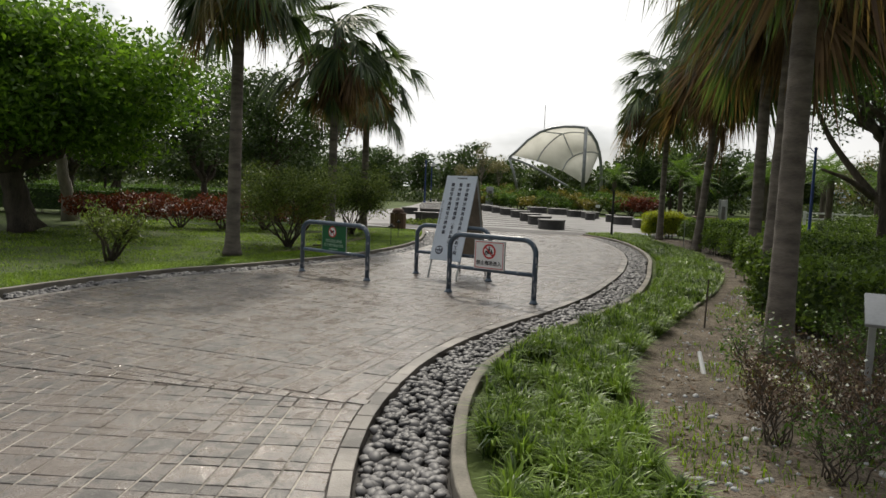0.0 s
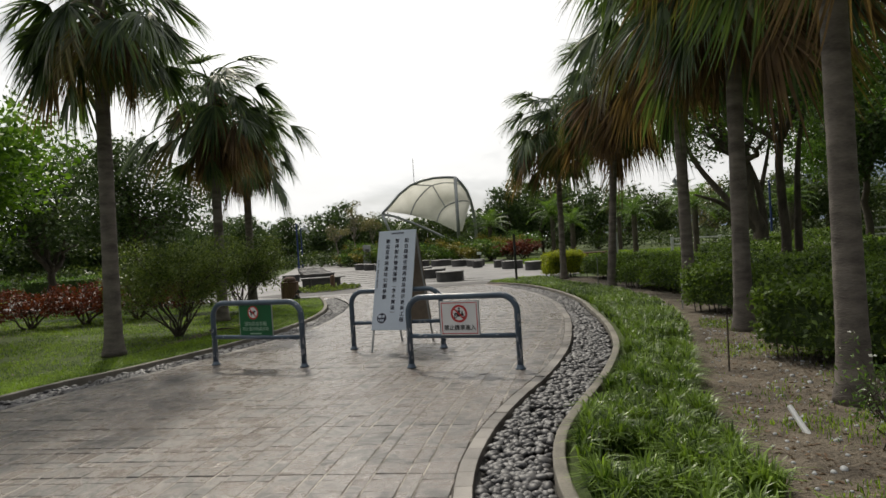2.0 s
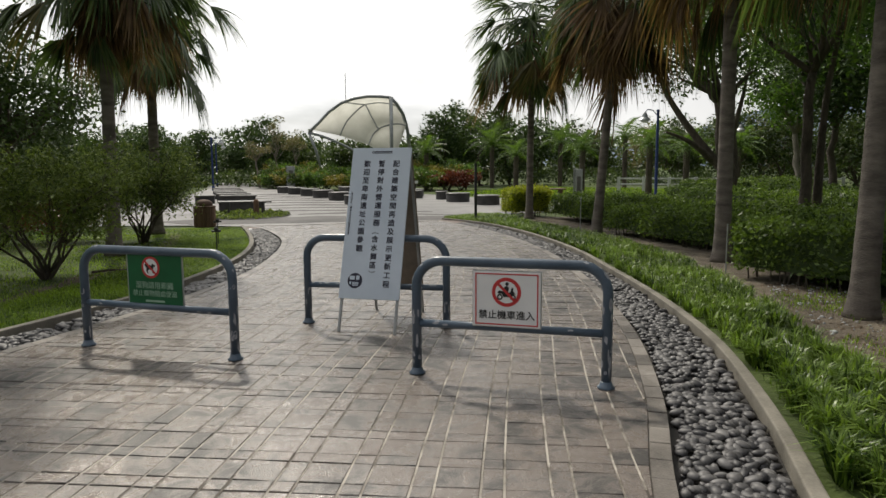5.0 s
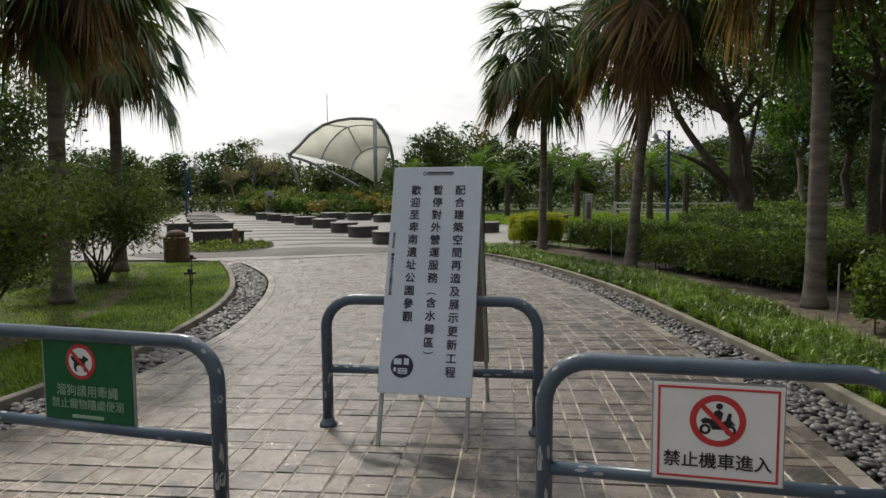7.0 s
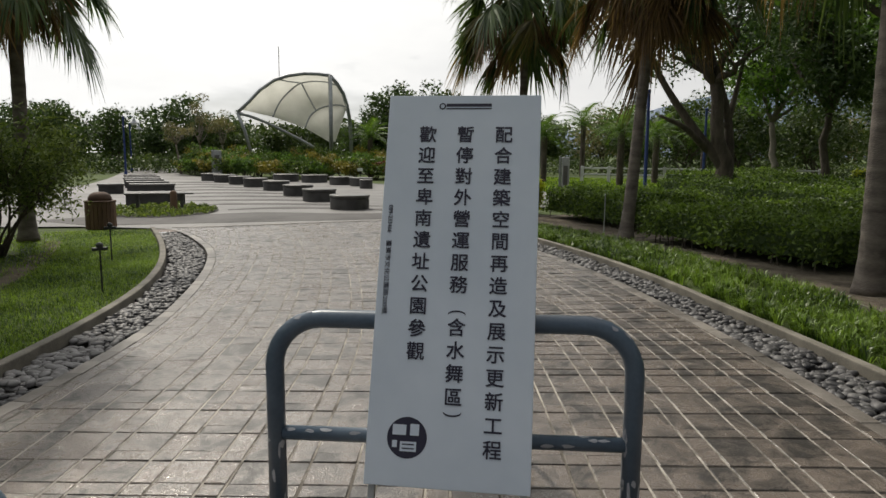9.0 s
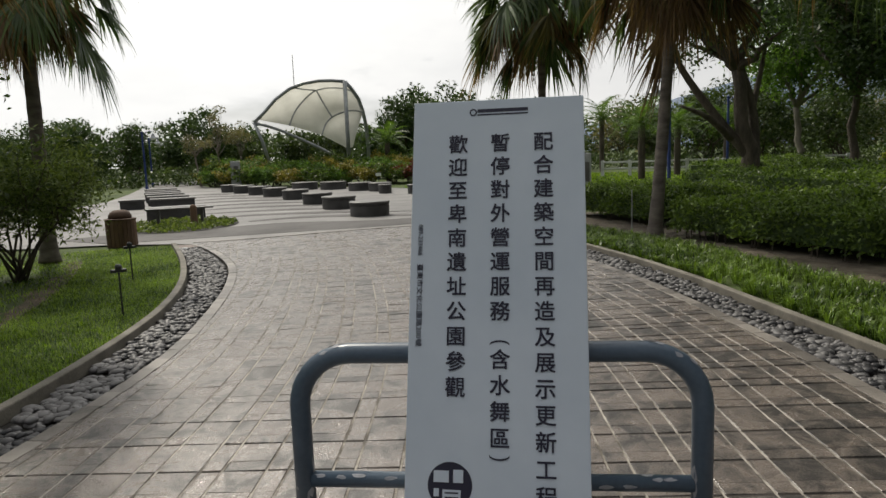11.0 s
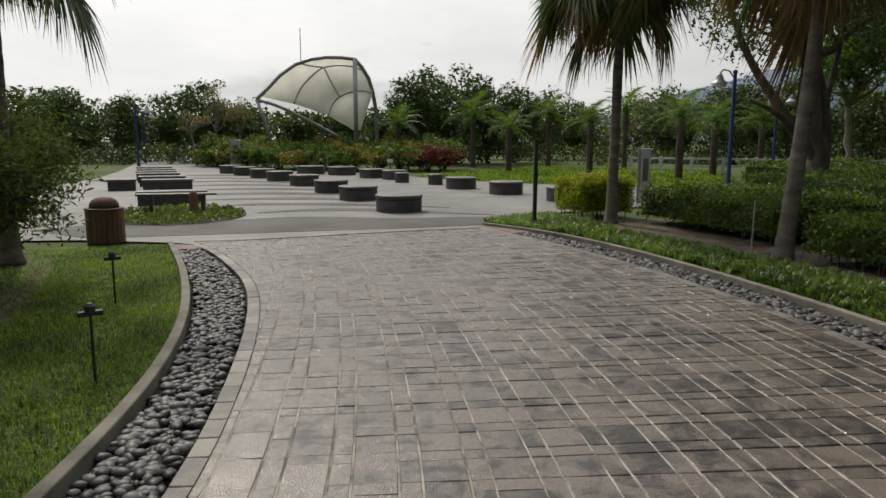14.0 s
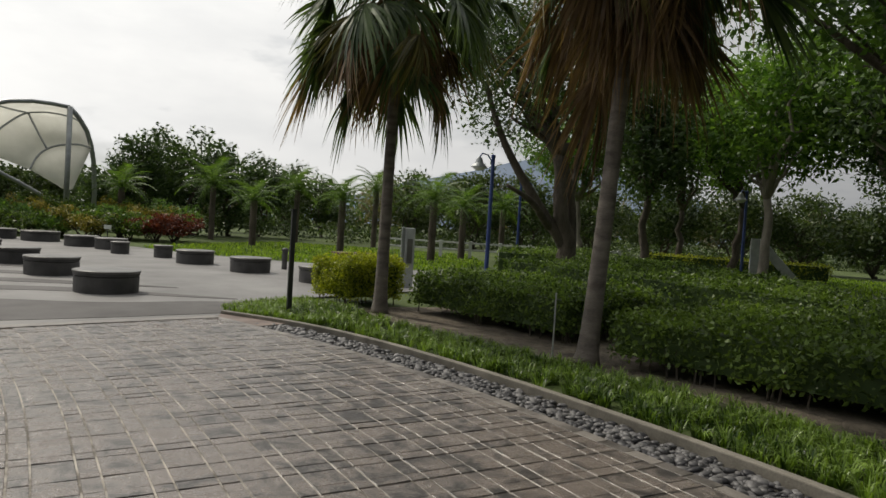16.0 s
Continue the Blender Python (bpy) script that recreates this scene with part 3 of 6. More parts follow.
dog = [(-0.055, 0.012), (-0.03, 0.02), (0.012, 0.018), (0.022, 0.036), (0.032, 0.028), (0.052, 0.02), (0.05, 0.008), (0.034, 0.004), (0.028, -0.016), (0.036, -0.05),
       (0.024, -0.05), (0.014, -0.02), (-0.016, -0.018), (-0.028, -0.034), (-0.02, -0.052), (-0.034, -0.052), (-0.042, -0.03), (-0.04, -0.002), (-0.06, 0.03)]
flat_poly([(sx + x, sz + z) for x, z in dog], -0.0145, M_BLACK, "dog_outline", green)
flat_poly([(sx - 0.058, sz + 0.046), (sx - 0.046, sz + 0.058), (sx + 0.058, sz - 0.046), (sx + 0.046, sz - 0.058)], -0.0165, M_RED, "red_bar", green)
lettering("writing", "溜狗請用牽繩", 0.066, M_PALE_TEXT, green, (0.775, -0.0105, 0.585))
lettering("writing", "禁止寵物隨處便溺", 0.058, M_PALE_TEXT, green, (0.775, -0.0105, 0.515))
part("small_print", Geo().box(0.775, -0.0095, 0.452, 0.20, 0.002, 0.018), M_PALE_TEXT, green)

# white sign: no motorcycles
white = part("sign_panel", Geo().box(0.705, -0.042, 0.622, 0.50, 0.006, 0.41, bevel=0.002), M_WHITE, b3, "white printed sign plate with red border")
part("backing_frame", Geo().box(0.705, -0.030, 0.622, 0.512, 0.016, 0.422), M_GREY_LEG, b3)
for x, z, w, h in ((0.705, 0.809, 0.466, 0.009), (0.705, 0.435, 0.466, 0.009), (0.4765, 0.622, 0.009, 0.365), (0.9335, 0.622, 0.009, 0.365)):
    part("red_border", Geo().box(x, -0.0465, z, w, 0.002, h), M_RED, white)
sx, sz = 0.705, 0.677
disc(0.108, -0.0475, M_RED, "red_ring", white, sx, sz)
disc(0.082, -0.0495, M_WHITE, "ring_field", white, sx, sz)
disc(0.022, -0.0515, M_BLACK, "wheel_mark", white, sx - 0.048, sz - 0.036, inner=0.011)
disc(0.022, -0.0515, M_BLACK, "wheel_mark", white, sx + 0.048, sz - 0.036, inner=0.011)
bike = [(-0.066, 0.0), (-0.05, 0.012), (-0.01, 0.004), (0.008, -0.008), (0.03, 0.004), (0.04, 0.036), (0.052, 0.034), (0.05, 0.008), (0.068, -0.014), (0.05, -0.014), (0.03, -0.034),
        (-0.02, -0.036), (-0.034, -0.012), (-0.06, -0.012)]
flat_poly([(sx + x, sz + z) for x, z in bike], -0.0515, M_BLACK, "motorcycle_outline", white)
flat_poly([(sx - 0.02, sz + 0.006), (sx + 0.012, sz), (sx + 0.02, sz + 0.034), (sx + 0.004, sz + 0.048), (sx - 0.014, sz + 0.04)], -0.0520, M_BLACK, "rider_outline", white)
disc(0.013, -0.0520, M_BLACK, "rider_dot", white, sx + 0.005, sz + 0.062)
flat_poly([(sx - 0.066, sz + 0.052), (sx - 0.052, sz + 0.066), (sx + 0.066, sz - 0.052), (sx + 0.052, sz - 0.066)], -0.0535, M_RED, "red_bar", white)
lettering("writing", "禁止機車進入", 0.07, M_BLACK, white, (0.705, -0.0468, 0.502), bold=0.0014)

# ---- folding notice board ----
board = thing("notice_board", "white folding notice board with columns of dark writing", "notice board",
              pose(-0.40, 11.21, 0, 0, 0, -24))
FRONT = pose(0, 0, 0, -18.5, 0, 0)
fr = part("front_panel", Geo().box(0, -0.012, 1.099, 0.622, 0.02, 1.544, bevel=0.003), M_BOARD, board, "white vinyl sheet over a board")
fr.matrix_basis = FRONT
for x in (-0.285, 0.285):
    leg = part("front_leg", Geo().box(x, 0.012, 0.93, 0.026, 0.024, 1.86, bevel=0.003), M_GREY_LEG, board)
    leg.matrix_basis = FRONT
BACK = Matrix.Translation((0, 1.10, 0)) @ pose(0, 0, 0, 14.5, 0, 0)
bk = part("back_panel", Geo().box(0, 0, 1.05, 0.58, 0.012, 1.45), M_BOARD_BACK, board, "plain brown rear board")
bk.matrix_basis = BACK
for x in (-0.27, 0.27):
    leg = part("rear_leg", Geo().box(x, -0.02, 0.90, 0.026, 0.024, 1.80, bevel=0.003), M_GREY_LEG, board)
    leg.matrix_basis = BACK
ROW, TOP = 0.0873, 1.696


def column(body, x, first=0.0):
    for i, ch in enumerate(body):
        lettering("character", ch, 0.072, M_INK, fr, (x, -0.0240, TOP - ROW * (first + i)), bold=0.0017)


column("配合建築空間再造及展示更新工程", 0.165)
column("暫停對外營運服務", 0.011)
column("含水舞區", 0.011, 8.9)
column("歡迎至卑南遺址公園參觀", -0.143)
for row, up in ((8.2, 1), (12.62, -1)):
    # brackets turned for upright writing: flat arcs
    g = Geo()
    z = TOP - ROW * row
    arc = [(0.011 + 0.034 * math.cos(a), z + up * 0.014 * math.sin(a) - up * 0.010) for a in [math.pi * k / 12 for k in range(13)]]
    for (xa, za), (xb, zb) in zip(arc, arc[1:]):
        g.add([(xa, -0.0245, za), (xb, -0.0245, zb), (xb, -0.0245, zb + 0.006), (xa, -0.0245, za + 0.006)], [(0, 1, 2, 3)])
    part("bracket_mark", g, M_INK, fr)
for body, length, up in (("089-233466", 0.112, 0.162), ("臺東市文化公園路200號", 0.292, -0.072)):
    side_print = lettering("writing", body, 0.0235, M_INK, fr, (0, 0, 0))
    wide = max(v.co.x for v in side_print.data.vertices) - min(v.co.x for v in side_print.data.vertices)
    side_print.matrix_basis = Matrix.Translation((-0.276, -0.0240, TOP - 5.85 * ROW + up)) @ UPRIGHT @ pose(0, 0, 0, 0, 0, -90) @ Matrix.Diagonal((length / wide, 1, 1, 1))
disc(0.014, -0.0235, M_INK, "logo_ring", fr, -0.088, 1.823, inner=0.0085)
part("header_print", Geo().box(0.02, -0.0225, 1.828, 0.185, 0.002, 0.013), M_INK, fr)
part("header_small_print", Geo().box(0.02, -0.0225, 1.813, 0.185, 0.002, 0.005), M_INK, fr)
lx, lz = -0.155, 0.505
disc(0.076, -0.0235, M_INK, "logo_disc", fr, lx, lz)
for x, z, w, h in ((-0.030, 0.028, 0.052, 0.038), (0.028, 0.030, 0.034, 0.042), (0.006, -0.032, 0.062, 0.036), (-0.046, -0.024, 0.018, 0.026)):
    part("logo_shape", Geo().box(lx + x, -0.0242, lz + z, w, 0.002, h), M_BOARD, fr)
for z in (-0.024, -0.039):
    part("logo_line", Geo().box(lx + 0.006, -0.0258, lz + z, 0.046, 0.001, 0.005), M_INK, fr)


# ---- palms ----
def fan_frond(name, m, rise, petiole, blade, spread, droop, seed, segs=26, sag=0.25, slim=1.0, torn=0.0):
    """A fan leaf whose stem leaves at an angle of rise degrees; its narrow segments hang by their own weight."""
    rng = random.Random(seed)
    g = Geo()
    d = Vector((math.cos(radians(rise)), 0, math.sin(radians(rise))))
    stem, p = [Vector((0, 0, 0))], Vector((0, 0, 0))
    for k in range(5):
        d = (d + Vector((0, 0, -sag * 0.22))).normalized()
        p = p + d * petiole / 5
        stem.append(p.copy())
    g.tube(stem, [0.03, 0.023, 0.019, 0.016, 0.014, 0.011], 5)
    hub, across = stem[-1], Vector((0, 1, 0))
    face = d.cross(across)
    for k in range(segs):
        u = (k + 0.5) / segs * 2 - 1
        yaw = u * spread + rng.uniform(-0.05, 0.05) * (1 + 4 * torn)
        length = blade * (1 - 0.30 * abs(u) ** 2) * rng.uniform(0.85 - 0.5 * torn, 1.1)
        way = (d * math.cos(yaw) + across * math.sin(yaw) + face * (0.16 * abs(u) - 0.05)).normalized()
        side = (across * math.cos(yaw) - d * math.sin(yaw)).normalized()
        q, pts = hub.copy(), [hub.copy()]
        hang = droop * rng.uniform(0.65, 1.4)
        stray = Vector((rng.gauss(0, 1), rng.gauss(0, 1), rng.gauss(0, 0.4))) * (0.06 + 0.3 * torn)
        for s in range(1, 6):
            t = s / 5
            ww = (way + stray * t + Vector((0, 0, -hang * t * t))).normalized()
            q = q + ww * length / 5
            pts.append(q.copy())
        twist = rng.uniform(-0.6, 0.6)
        s2 = side * math.cos(twist) + face * math.sin(twist)
        wide = 0.058 * slim * blade / 1.1
        verts = []
        for q, w in zip(pts, (0.3, 1.0, 1.0, 0.75, 0.38, 0.05)):
            verts += [q - s2 * wide * w / 2, q + s2 * wide * w / 2]
        g.add(verts, [(2 * i, 2 * i + 1, 2 * i + 3, 2 * i + 2) for i in range(5)])
    return g.mesh(name, m)


GREEN_RISE = (58, 46, 34, 22, 10, -6)
FRONDS_GREEN = [fan_frond("frond_green", M_FROND, r, 0.72 + 0.1 * k, 1.0, 1.2, 0.9 + 0.1 * k, k, 36, sag=0.9 + 0.1 * k, slim=0.72, torn=0.1) for k, r in enumerate(GREEN_RISE)]
FRONDS_LOW = [fan_frond("frond_drooping", M_FROND, r, p, 1.05, 0.85, 1.6, 20 + k, 34, sag=1.5, slim=0.66, torn=0.3) for k, (r, p) in enumerate(((48, 1.4), (34, 1.25), (15, 1.15), (-6, 1.2)))]
FRONDS_LOW.append(fan_frond("frond_drooping", M_FROND, -35, 0.95, 1.1, 0.8, 1.8, 26, 34, sag=1.2, slim=0.66, torn=0.35))
FRONDS_OLD = [fan_frond("frond_browning", M_FROND_DEAD if k else M_FROND_OLD, r, 1.1, 1.15, 0.7, 2.6, 40 + k, 40, sag=1.6, slim=0.5, torn=0.7) for k, r in enumerate((20, 5, -12, -28))]
FRONDS_DEAD = [fan_frond("frond_dead", M_FROND_DEAD, r, p, 1.2, 0.7, 3.2, 30 + k, 46, 1.4, slim=0.38, torn=0.95) for k, (r, p) in enumerate(((0, 0.85), (-22, 0.7), (-45, 0.55), (-66, 0.4)))]


def palm(x, y, skirt, crown, radius, seed, label, lean=(0.0, 0.0), scale=1.0, dead=34, green=24, low=12, ragged=1.0, old=0.3):
    rng = random.Random(seed)
    t = thing("fan_palm", label, "palm tree", pose(x, y, -0.02), group="fan palms along the path")
    pts, rad = [], []
    n = 44

    def bend(z):
        u = max(0, z / crown)
        return lean[0] * (1.25 * u - 0.25 * u * u), lean[1] * (1.25 * u - 0.25 * u * u)

    for i in range(n + 1):
        z = crown * (i / n) ** 1.15
        flare = 1 + 0.42 * math.exp(-z / 0.16) + 0.22 * math.exp(-z / 0.9)
        ring = 1 + (0.016 if i % 2 else -0.012) + 0.015 * rng.uniform(-1, 1)
        pts.append((*bend(z), z))
        rad.append(radius * flare * ring * (1 - 0.14 * i / n))
    part("trunk", Geo().tube(pts, rad, 18), M_TRUNK, t, smooth=True)

    def place(mesh, az, z, s, roll=0.0):
        ob = new(mesh.name.split(".")[0], mesh)
        ob.parent = t
        ob.matrix_basis = Matrix.Translation((*bend(z), z)) @ Euler((0, 0, az)).to_matrix().to_4x4() @ Euler((roll, rng.uniform(-0.12, 0.12), 0)).to_matrix().to_4x4() @ Matrix.Diagonal((s, s, s, 1))

    for i in range(green):
        place(FRONDS_GREEN[min(5, int(6 * i / green))], i * 2.39996 + rng.uniform(-0.25, 0.25), crown + rng.uniform(-0.12, 0.15), scale * rng.uniform(0.86, 1.12), rng.uniform(-0.35, 0.35))
    for i in range(low):
        kinds = FRONDS_OLD if rng.random() < old else FRONDS_LOW
        place(rng.choice(kinds), i * 2.39996 + 1.0 + rng.uniform(-0.6, 0.6), crown - rng.uniform(0.0, 0.4 * (crown - skirt)), scale * rng.uniform(0.62, 1.18), rng.uniform(-0.55, 0.55))
    top, bottom = crown - 0.35, skirt + 1.55 * scale
    for i in range(dead):
        z = top + (min(bottom, top - 0.2) - top) * i / dead + rng.uniform(-0.12, 0.12)
        place(FRONDS_DEAD[min(3, int(4 * i / dead) + rng.randrange(2))], i * 2.39996 + rng.uniform(-0.5, 0.5), z, scale * ragged * rng.uniform(0.62, 1.12), rng.uniform(-0.45, 0.45))
    return t


palm(5.41, 24.79, 3.45, 5.85, 0.10, 1, "fan palm with grey trunk and drooping green and yellowing fronds", (0.04, 0.0), 1.3, dead=34, green=28, low=46, ragged=0.8, old=0.3)
palm(5.70, 20.29, 3.0, 6.35, 0.105, 2, "fan palm with a leaning grey trunk and brown skirt", (0.42, -0.05), 1.3, dead=84, low=44, old=0.55)
palm(5.77, 15.10, 3.9, 6.7, 0.12, 3, "tall fan palm with a thick skirt of dead fronds", (0.0, 0.05), 1.4, dead=72, low=36, old=0.6)
palm(4.80, 10.95, 3.5, 6.5, 0.12, 4, "tall fan palm with a thick skirt of dead fronds", (0.1, 0.0), 1.4, dead=72, low=36, old=0.6)
palm(3.62, 6.75, 3.6, 6.4, 0.115, 5, "fan palm beside the soil strip with brown skirt", (0.0, 0.0), 1.4, dead=72, low=36, old=0.6)
palm(-5.15, 13.24, 4.2, 6.2, 0.13, 6, "fan palm with a smooth grey trunk on the lawn", (0.12, 0.0), 1.1, dead=34, green=22, low=38, ragged=0.85)
palm(-4.60, 18.20, 2.7, 5.8, 0.12, 7, "fan palm with a long brown skirt on the lawn", (0.08, 0.0), 1.1, dead=70, green=24, low=42, ragged=0.8)
palm(-4.80, 22.50, 2.7, 5.6, 0.12, 8, "fan palm with a long brown skirt on the lawn", (0.05, 0.0), 1.1, dead=70, green=24, low=38, ragged=0.8)


# ---- trees, hedges and shrubs ----
def limb_path(a, b, rng, bend=0.15, n=6):
    a, b = Vector(a), Vector(b)
    L = (b - a).length
    off = [Vector((rng.uniform(-1, 1), rng.uniform(-1, 1), rng.uniform(-0.3, 0.6))) * bend * L * math.sin(math.pi * k / n) for k in range(n + 1)]
    return [a.lerp(b, k / n) + off[k] * 0.5 for k in range(n + 1)]


def smooth_bough(line):
    out = []
    p = [Vector(q) for q in line]
    p = [2 * p[0] - p[1], *p, 2 * p[-1] - p[-2]]
    for a, b, c, d in zip(p, p[1:], p[2:], p[3:]):
        for k in range(5):
            t = k / 5
            out.append(0.5 * (2 * b + (c - a) * t + (2 * a - 5 * b + 4 * c - d) * t * t + (3 * b - a - 3 * c + d) * t ** 3))
    return out + [p[-2]]


def tree(x, y, height, spread, m, label, seed, leaves=5000, leaf=(0.14, 0.07), trunk=0.16, clear=1.6, bark=None, clumps=18, squash=0.75, shift=(0, 0), forks=7,
         name="tree", group="", shell=0.45, trunk_top=None, boughs=()):
    """A broadleaf tree: tapered trunk, limbs and a crown of leaf clumps with gaps."""
    rng, nr = random.Random(seed), np.random.default_rng(seed)
    t = thing(name, label, "tree", pose(x, y, -0.03), group=group)
    g = Geo()
    cz = (clear + height) / 2
    half = (height - clear) / 2
    fork = Vector((*(trunk_top or (rng.uniform(-0.3, 0.3), rng.uniform(-0.3, 0.3))), clear * 1.05))
    path = limb_path((0, 0, 0), fork, rng, 0.08)
    g.tube(path, [trunk * (1.5 if k == 0 else 1.12 - 0.06 * k) for k in range(len(path))], 10)
    blobs = []
    for k in range(clumps):
        while True:
            p = Vector((rng.uniform(-1, 1), rng.uniform(-1, 1), rng.uniform(-1, 1)))
            if 0.25 < p.length < 1:
                break
        p = p * rng.uniform(0.75, 1.0)
        r = spread * rng.uniform(0.24, 0.42)
        c = Vector((shift[0] + p.x * spread * 0.78, shift[1] + p.y * spread * 0.78, cz + p.z * half * 0.8))
        blobs.append((c.x, c.y, c.z, r, r, r * squash))
    order = sorted(range(clumps), key=lambda i: rng.random())
    for i in order[:forks]:
        end = Vector(blobs[i][:3])
        limb = limb_path(fork, end, rng, 0.2)
        g.tube(limb, [trunk * 0.62 * (1 - 0.8 * k / (len(limb) - 1)) for k in range(len(limb))], 6)
        for j in order[forks:forks + 6]:
            if rng.random() < 0.35:
                twig = limb_path(limb[3], Vector(blobs[j][:3]), rng, 0.2, 4)
                g.tube(twig, [trunk * 0.25 * (1 - 0.8 * k / 4) for k in range(5)], 5)
    for thick, line in boughs:
        line = smooth_bough(line)
        g.tube(line, [thick * (1 - 0.7 * k / (len(line) - 1)) for k in range(len(line))], 9)
    part("trunk", g, bark or M_BARK, t, smooth=True)
    pts = clump_points(blobs, leaves, nr, shell)
    pts[:, 2] = np.maximum(pts[:, 2], clear * 0.72)
    part("crown", quads_mesh("crown", leaf_quads(pts, leaf[0], leaf[1], nr), m), None, t)
    return t


def shrub(x, y, height, spread, m, label, seed, leaves=4000, leaf=(0.09, 0.03), stems=9, clear=0.25, name="shrub", group="", flowers=0, stem=0.03):
    rng, nr = random.Random(seed), np.random.default_rng(seed)
    t = thing(name, label, "shrub", pose(x, y, -0.03), group=group)
    g = Geo()
    blobs = []
    for k in range(stems):
        az, out = k * 2.4 + rng.uniform(-0.3, 0.3), spread * rng.uniform(0.45, 0.95)
        top = Vector((math.cos(az) * out, math.sin(az) * out, height * rng.uniform(0.62, 0.95)))
        limb = limb_path((rng.uniform(-0.08, 0.08), rng.uniform(-0.08, 0.08), 0), top, rng, 0.15)
        g.tube(limb, [stem * (1 - 0.85 * q / 6) for q in range(7)], 6)
        for s in range(4):
            twig = limb_path(limb[3], limb[4] + Vector((rng.uniform(-1, 1), rng.uniform(-1, 1), rng.uniform(0, 0.8))) * spread * 0.45, rng, 0.15, 4)
            g.tube(twig, [stem * k for k in (0.36, 0.3, 0.24, 0.18, 0.1)], 4)
            blobs.append((*twig[4], spread * 0.26, spread * 0.26, height * 0.13))
        blobs.append((top.x, top.y, top.z, spread * 0.3, spread * 0.3, height * 0.14))
        mid = limb[4]
        blobs.append((mid.x, mid.y, max(mid.z, height * 0.4), spread * 0.34, spread * 0.34, height * 0.18))
        low = limb[3]
        blobs.append((low.x * 1.5, low.y * 1.5, max(low.z, height * 0.36), spread * 0.3, spread * 0.3, height * 0.16))
    tagged(part("woody_base", g, M_BARK, t, smooth=True), kind="stuff")
    pts = clump_points(blobs, leaves, nr, 0.2)
    pts = pts[pts[:, 2] > clear]
    part("foliage", quads_mesh("foliage", leaf_quads(pts, leaf[0], leaf[1], nr), m), None, t)
    if flowers:
        f = pts[nr.choice(len(pts), flowers)] + np.array([0, 0, 0.05])
        tagged(part("flower_spray", quads_mesh("flower_spray", leaf_quads(f, 0.026, 0.022, nr, up=1.0), M_FLOWER), None, t, "small white flower heads"), kind="stuff")
    return t


def hedge(cx, cy, sx, sy, height, turn, m, label, seed, leaves=9000, leaf=(0.07, 0.038), rise=0.14, group="clipped hedges"):
    """A clipped hedge: leafy skin round a plain dark box, top slightly uneven, stems below."""
    nr, rng = np.random.default_rng(seed), random.Random(seed)
    t = thing("hedge", label, "hedge", pose(cx, cy, -0.02, 0, 0, turn), group=group)
    area_top, area_x, area_y = sx * sy, sx * (height - rise), sy * (height - rise)
    total = area_top + 2 * area_x + 2 * area_y
    pts = []
    for area, kind in ((area_top, 0), (area_x, 1), (area_x, 2), (area_y, 3), (area_y, 4)):
        n = int(leaves * area / total)
        a, b = nr.uniform(-0.5, 0.5, n), nr.uniform(0, 1, n)
        zz = rise + (height - rise) * b ** 0.85
        z_in = nr.normal(0.02, 0.055, n)
        if kind == 0:
            px, py = a * sx, (b - 0.5) * sy
            wob = 0.04 * np.sin(px * 3.1 + seed) * np.sin(py * 3.7) + 0.04 * np.sin(py * 2.7 + 2 * seed)
            p = np.stack([px, py, height - z_in + wob + 0.02 * nr.normal(size=n)], 1)
        elif kind in (1, 2):
            s = 1 if kind == 1 else -1
            p = np.stack([a * sx, s * (sy / 2 - z_in + 0.04 * np.sin(a * sx * 4 + zz * 5)), zz], 1)
        else:
            s = 1 if kind == 3 else -1
            p = np.stack([s * (sx / 2 - z_in + 0.04 * np.sin(a * sy * 4 + zz * 5)), a * sy, zz], 1)
        pts.append(p)
    pts = np.concatenate(pts) + 0.015 * nr.normal(size=(sum(len(p) for p in pts), 3))
    part("foliage", quads_mesh("foliage", leaf_quads(pts, leaf[0], leaf[1], nr, up=0.3), m), None, t)
    # one solid box in the dark leaf colour fills the inside
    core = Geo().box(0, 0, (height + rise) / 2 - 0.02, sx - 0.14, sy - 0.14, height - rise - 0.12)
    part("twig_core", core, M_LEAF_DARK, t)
    g = Geo()
    for k in range(int(min(60, 7 * (sx + sy)))):
        side = rng.choice((0, 1, 2, 3))
        px, py = rng.uniform(-sx / 2 + 0.1, sx / 2 - 0.1), rng.uniform(-sy / 2 + 0.1, sy / 2 - 0.1)
        if side == 0:
            px = -sx / 2 + 0.1
        elif side == 1:
            py = -sy / 2 + 0.1
        elif side == 2:
            px = sx / 2 - 0.1
        g.tube([(px, py, 0), (px + rng.uniform(-0.05, 0.05), py + rng.uniform(-0.05, 0.05), rise + 0.2)], [0.012, 0.008], 5)
    tagged(part("woody_base", g, M_BARK, t), kind="stuff")
    return t


hedge(5.72, 26.2, 1.2, 1.3, 0.84, 4, M_LEAF_YELLOW, "clipped golden-yellow hedge block beside the plaza", 11, 17000, (0.05, 0.028))
hedge(7.45, 23.2, 2.4, 3.6, 0.70, 4, M_LEAF_HEDGE, "clipped dark green hedge block behind the palms", 12, 15000)
hedge(8.1, 18.3, 4.2, 3.9, 0.66, 6, M_LEAF_HEDGE, "broad clipped green hedge with a light top", 13, 26000)
hedge(7.5, 12.6, 4.0, 3.6, 0.80, 20, M_LEAF_HEDGE, "broad clipped green hedge beside the soil strip", 14, 26000)
hedge(5.9, 8.5, 3.4, 2.2, 0.82, 20, M_LEAF_HEDGE, "clipped green hedge beside the soil strip", 15, 18000)
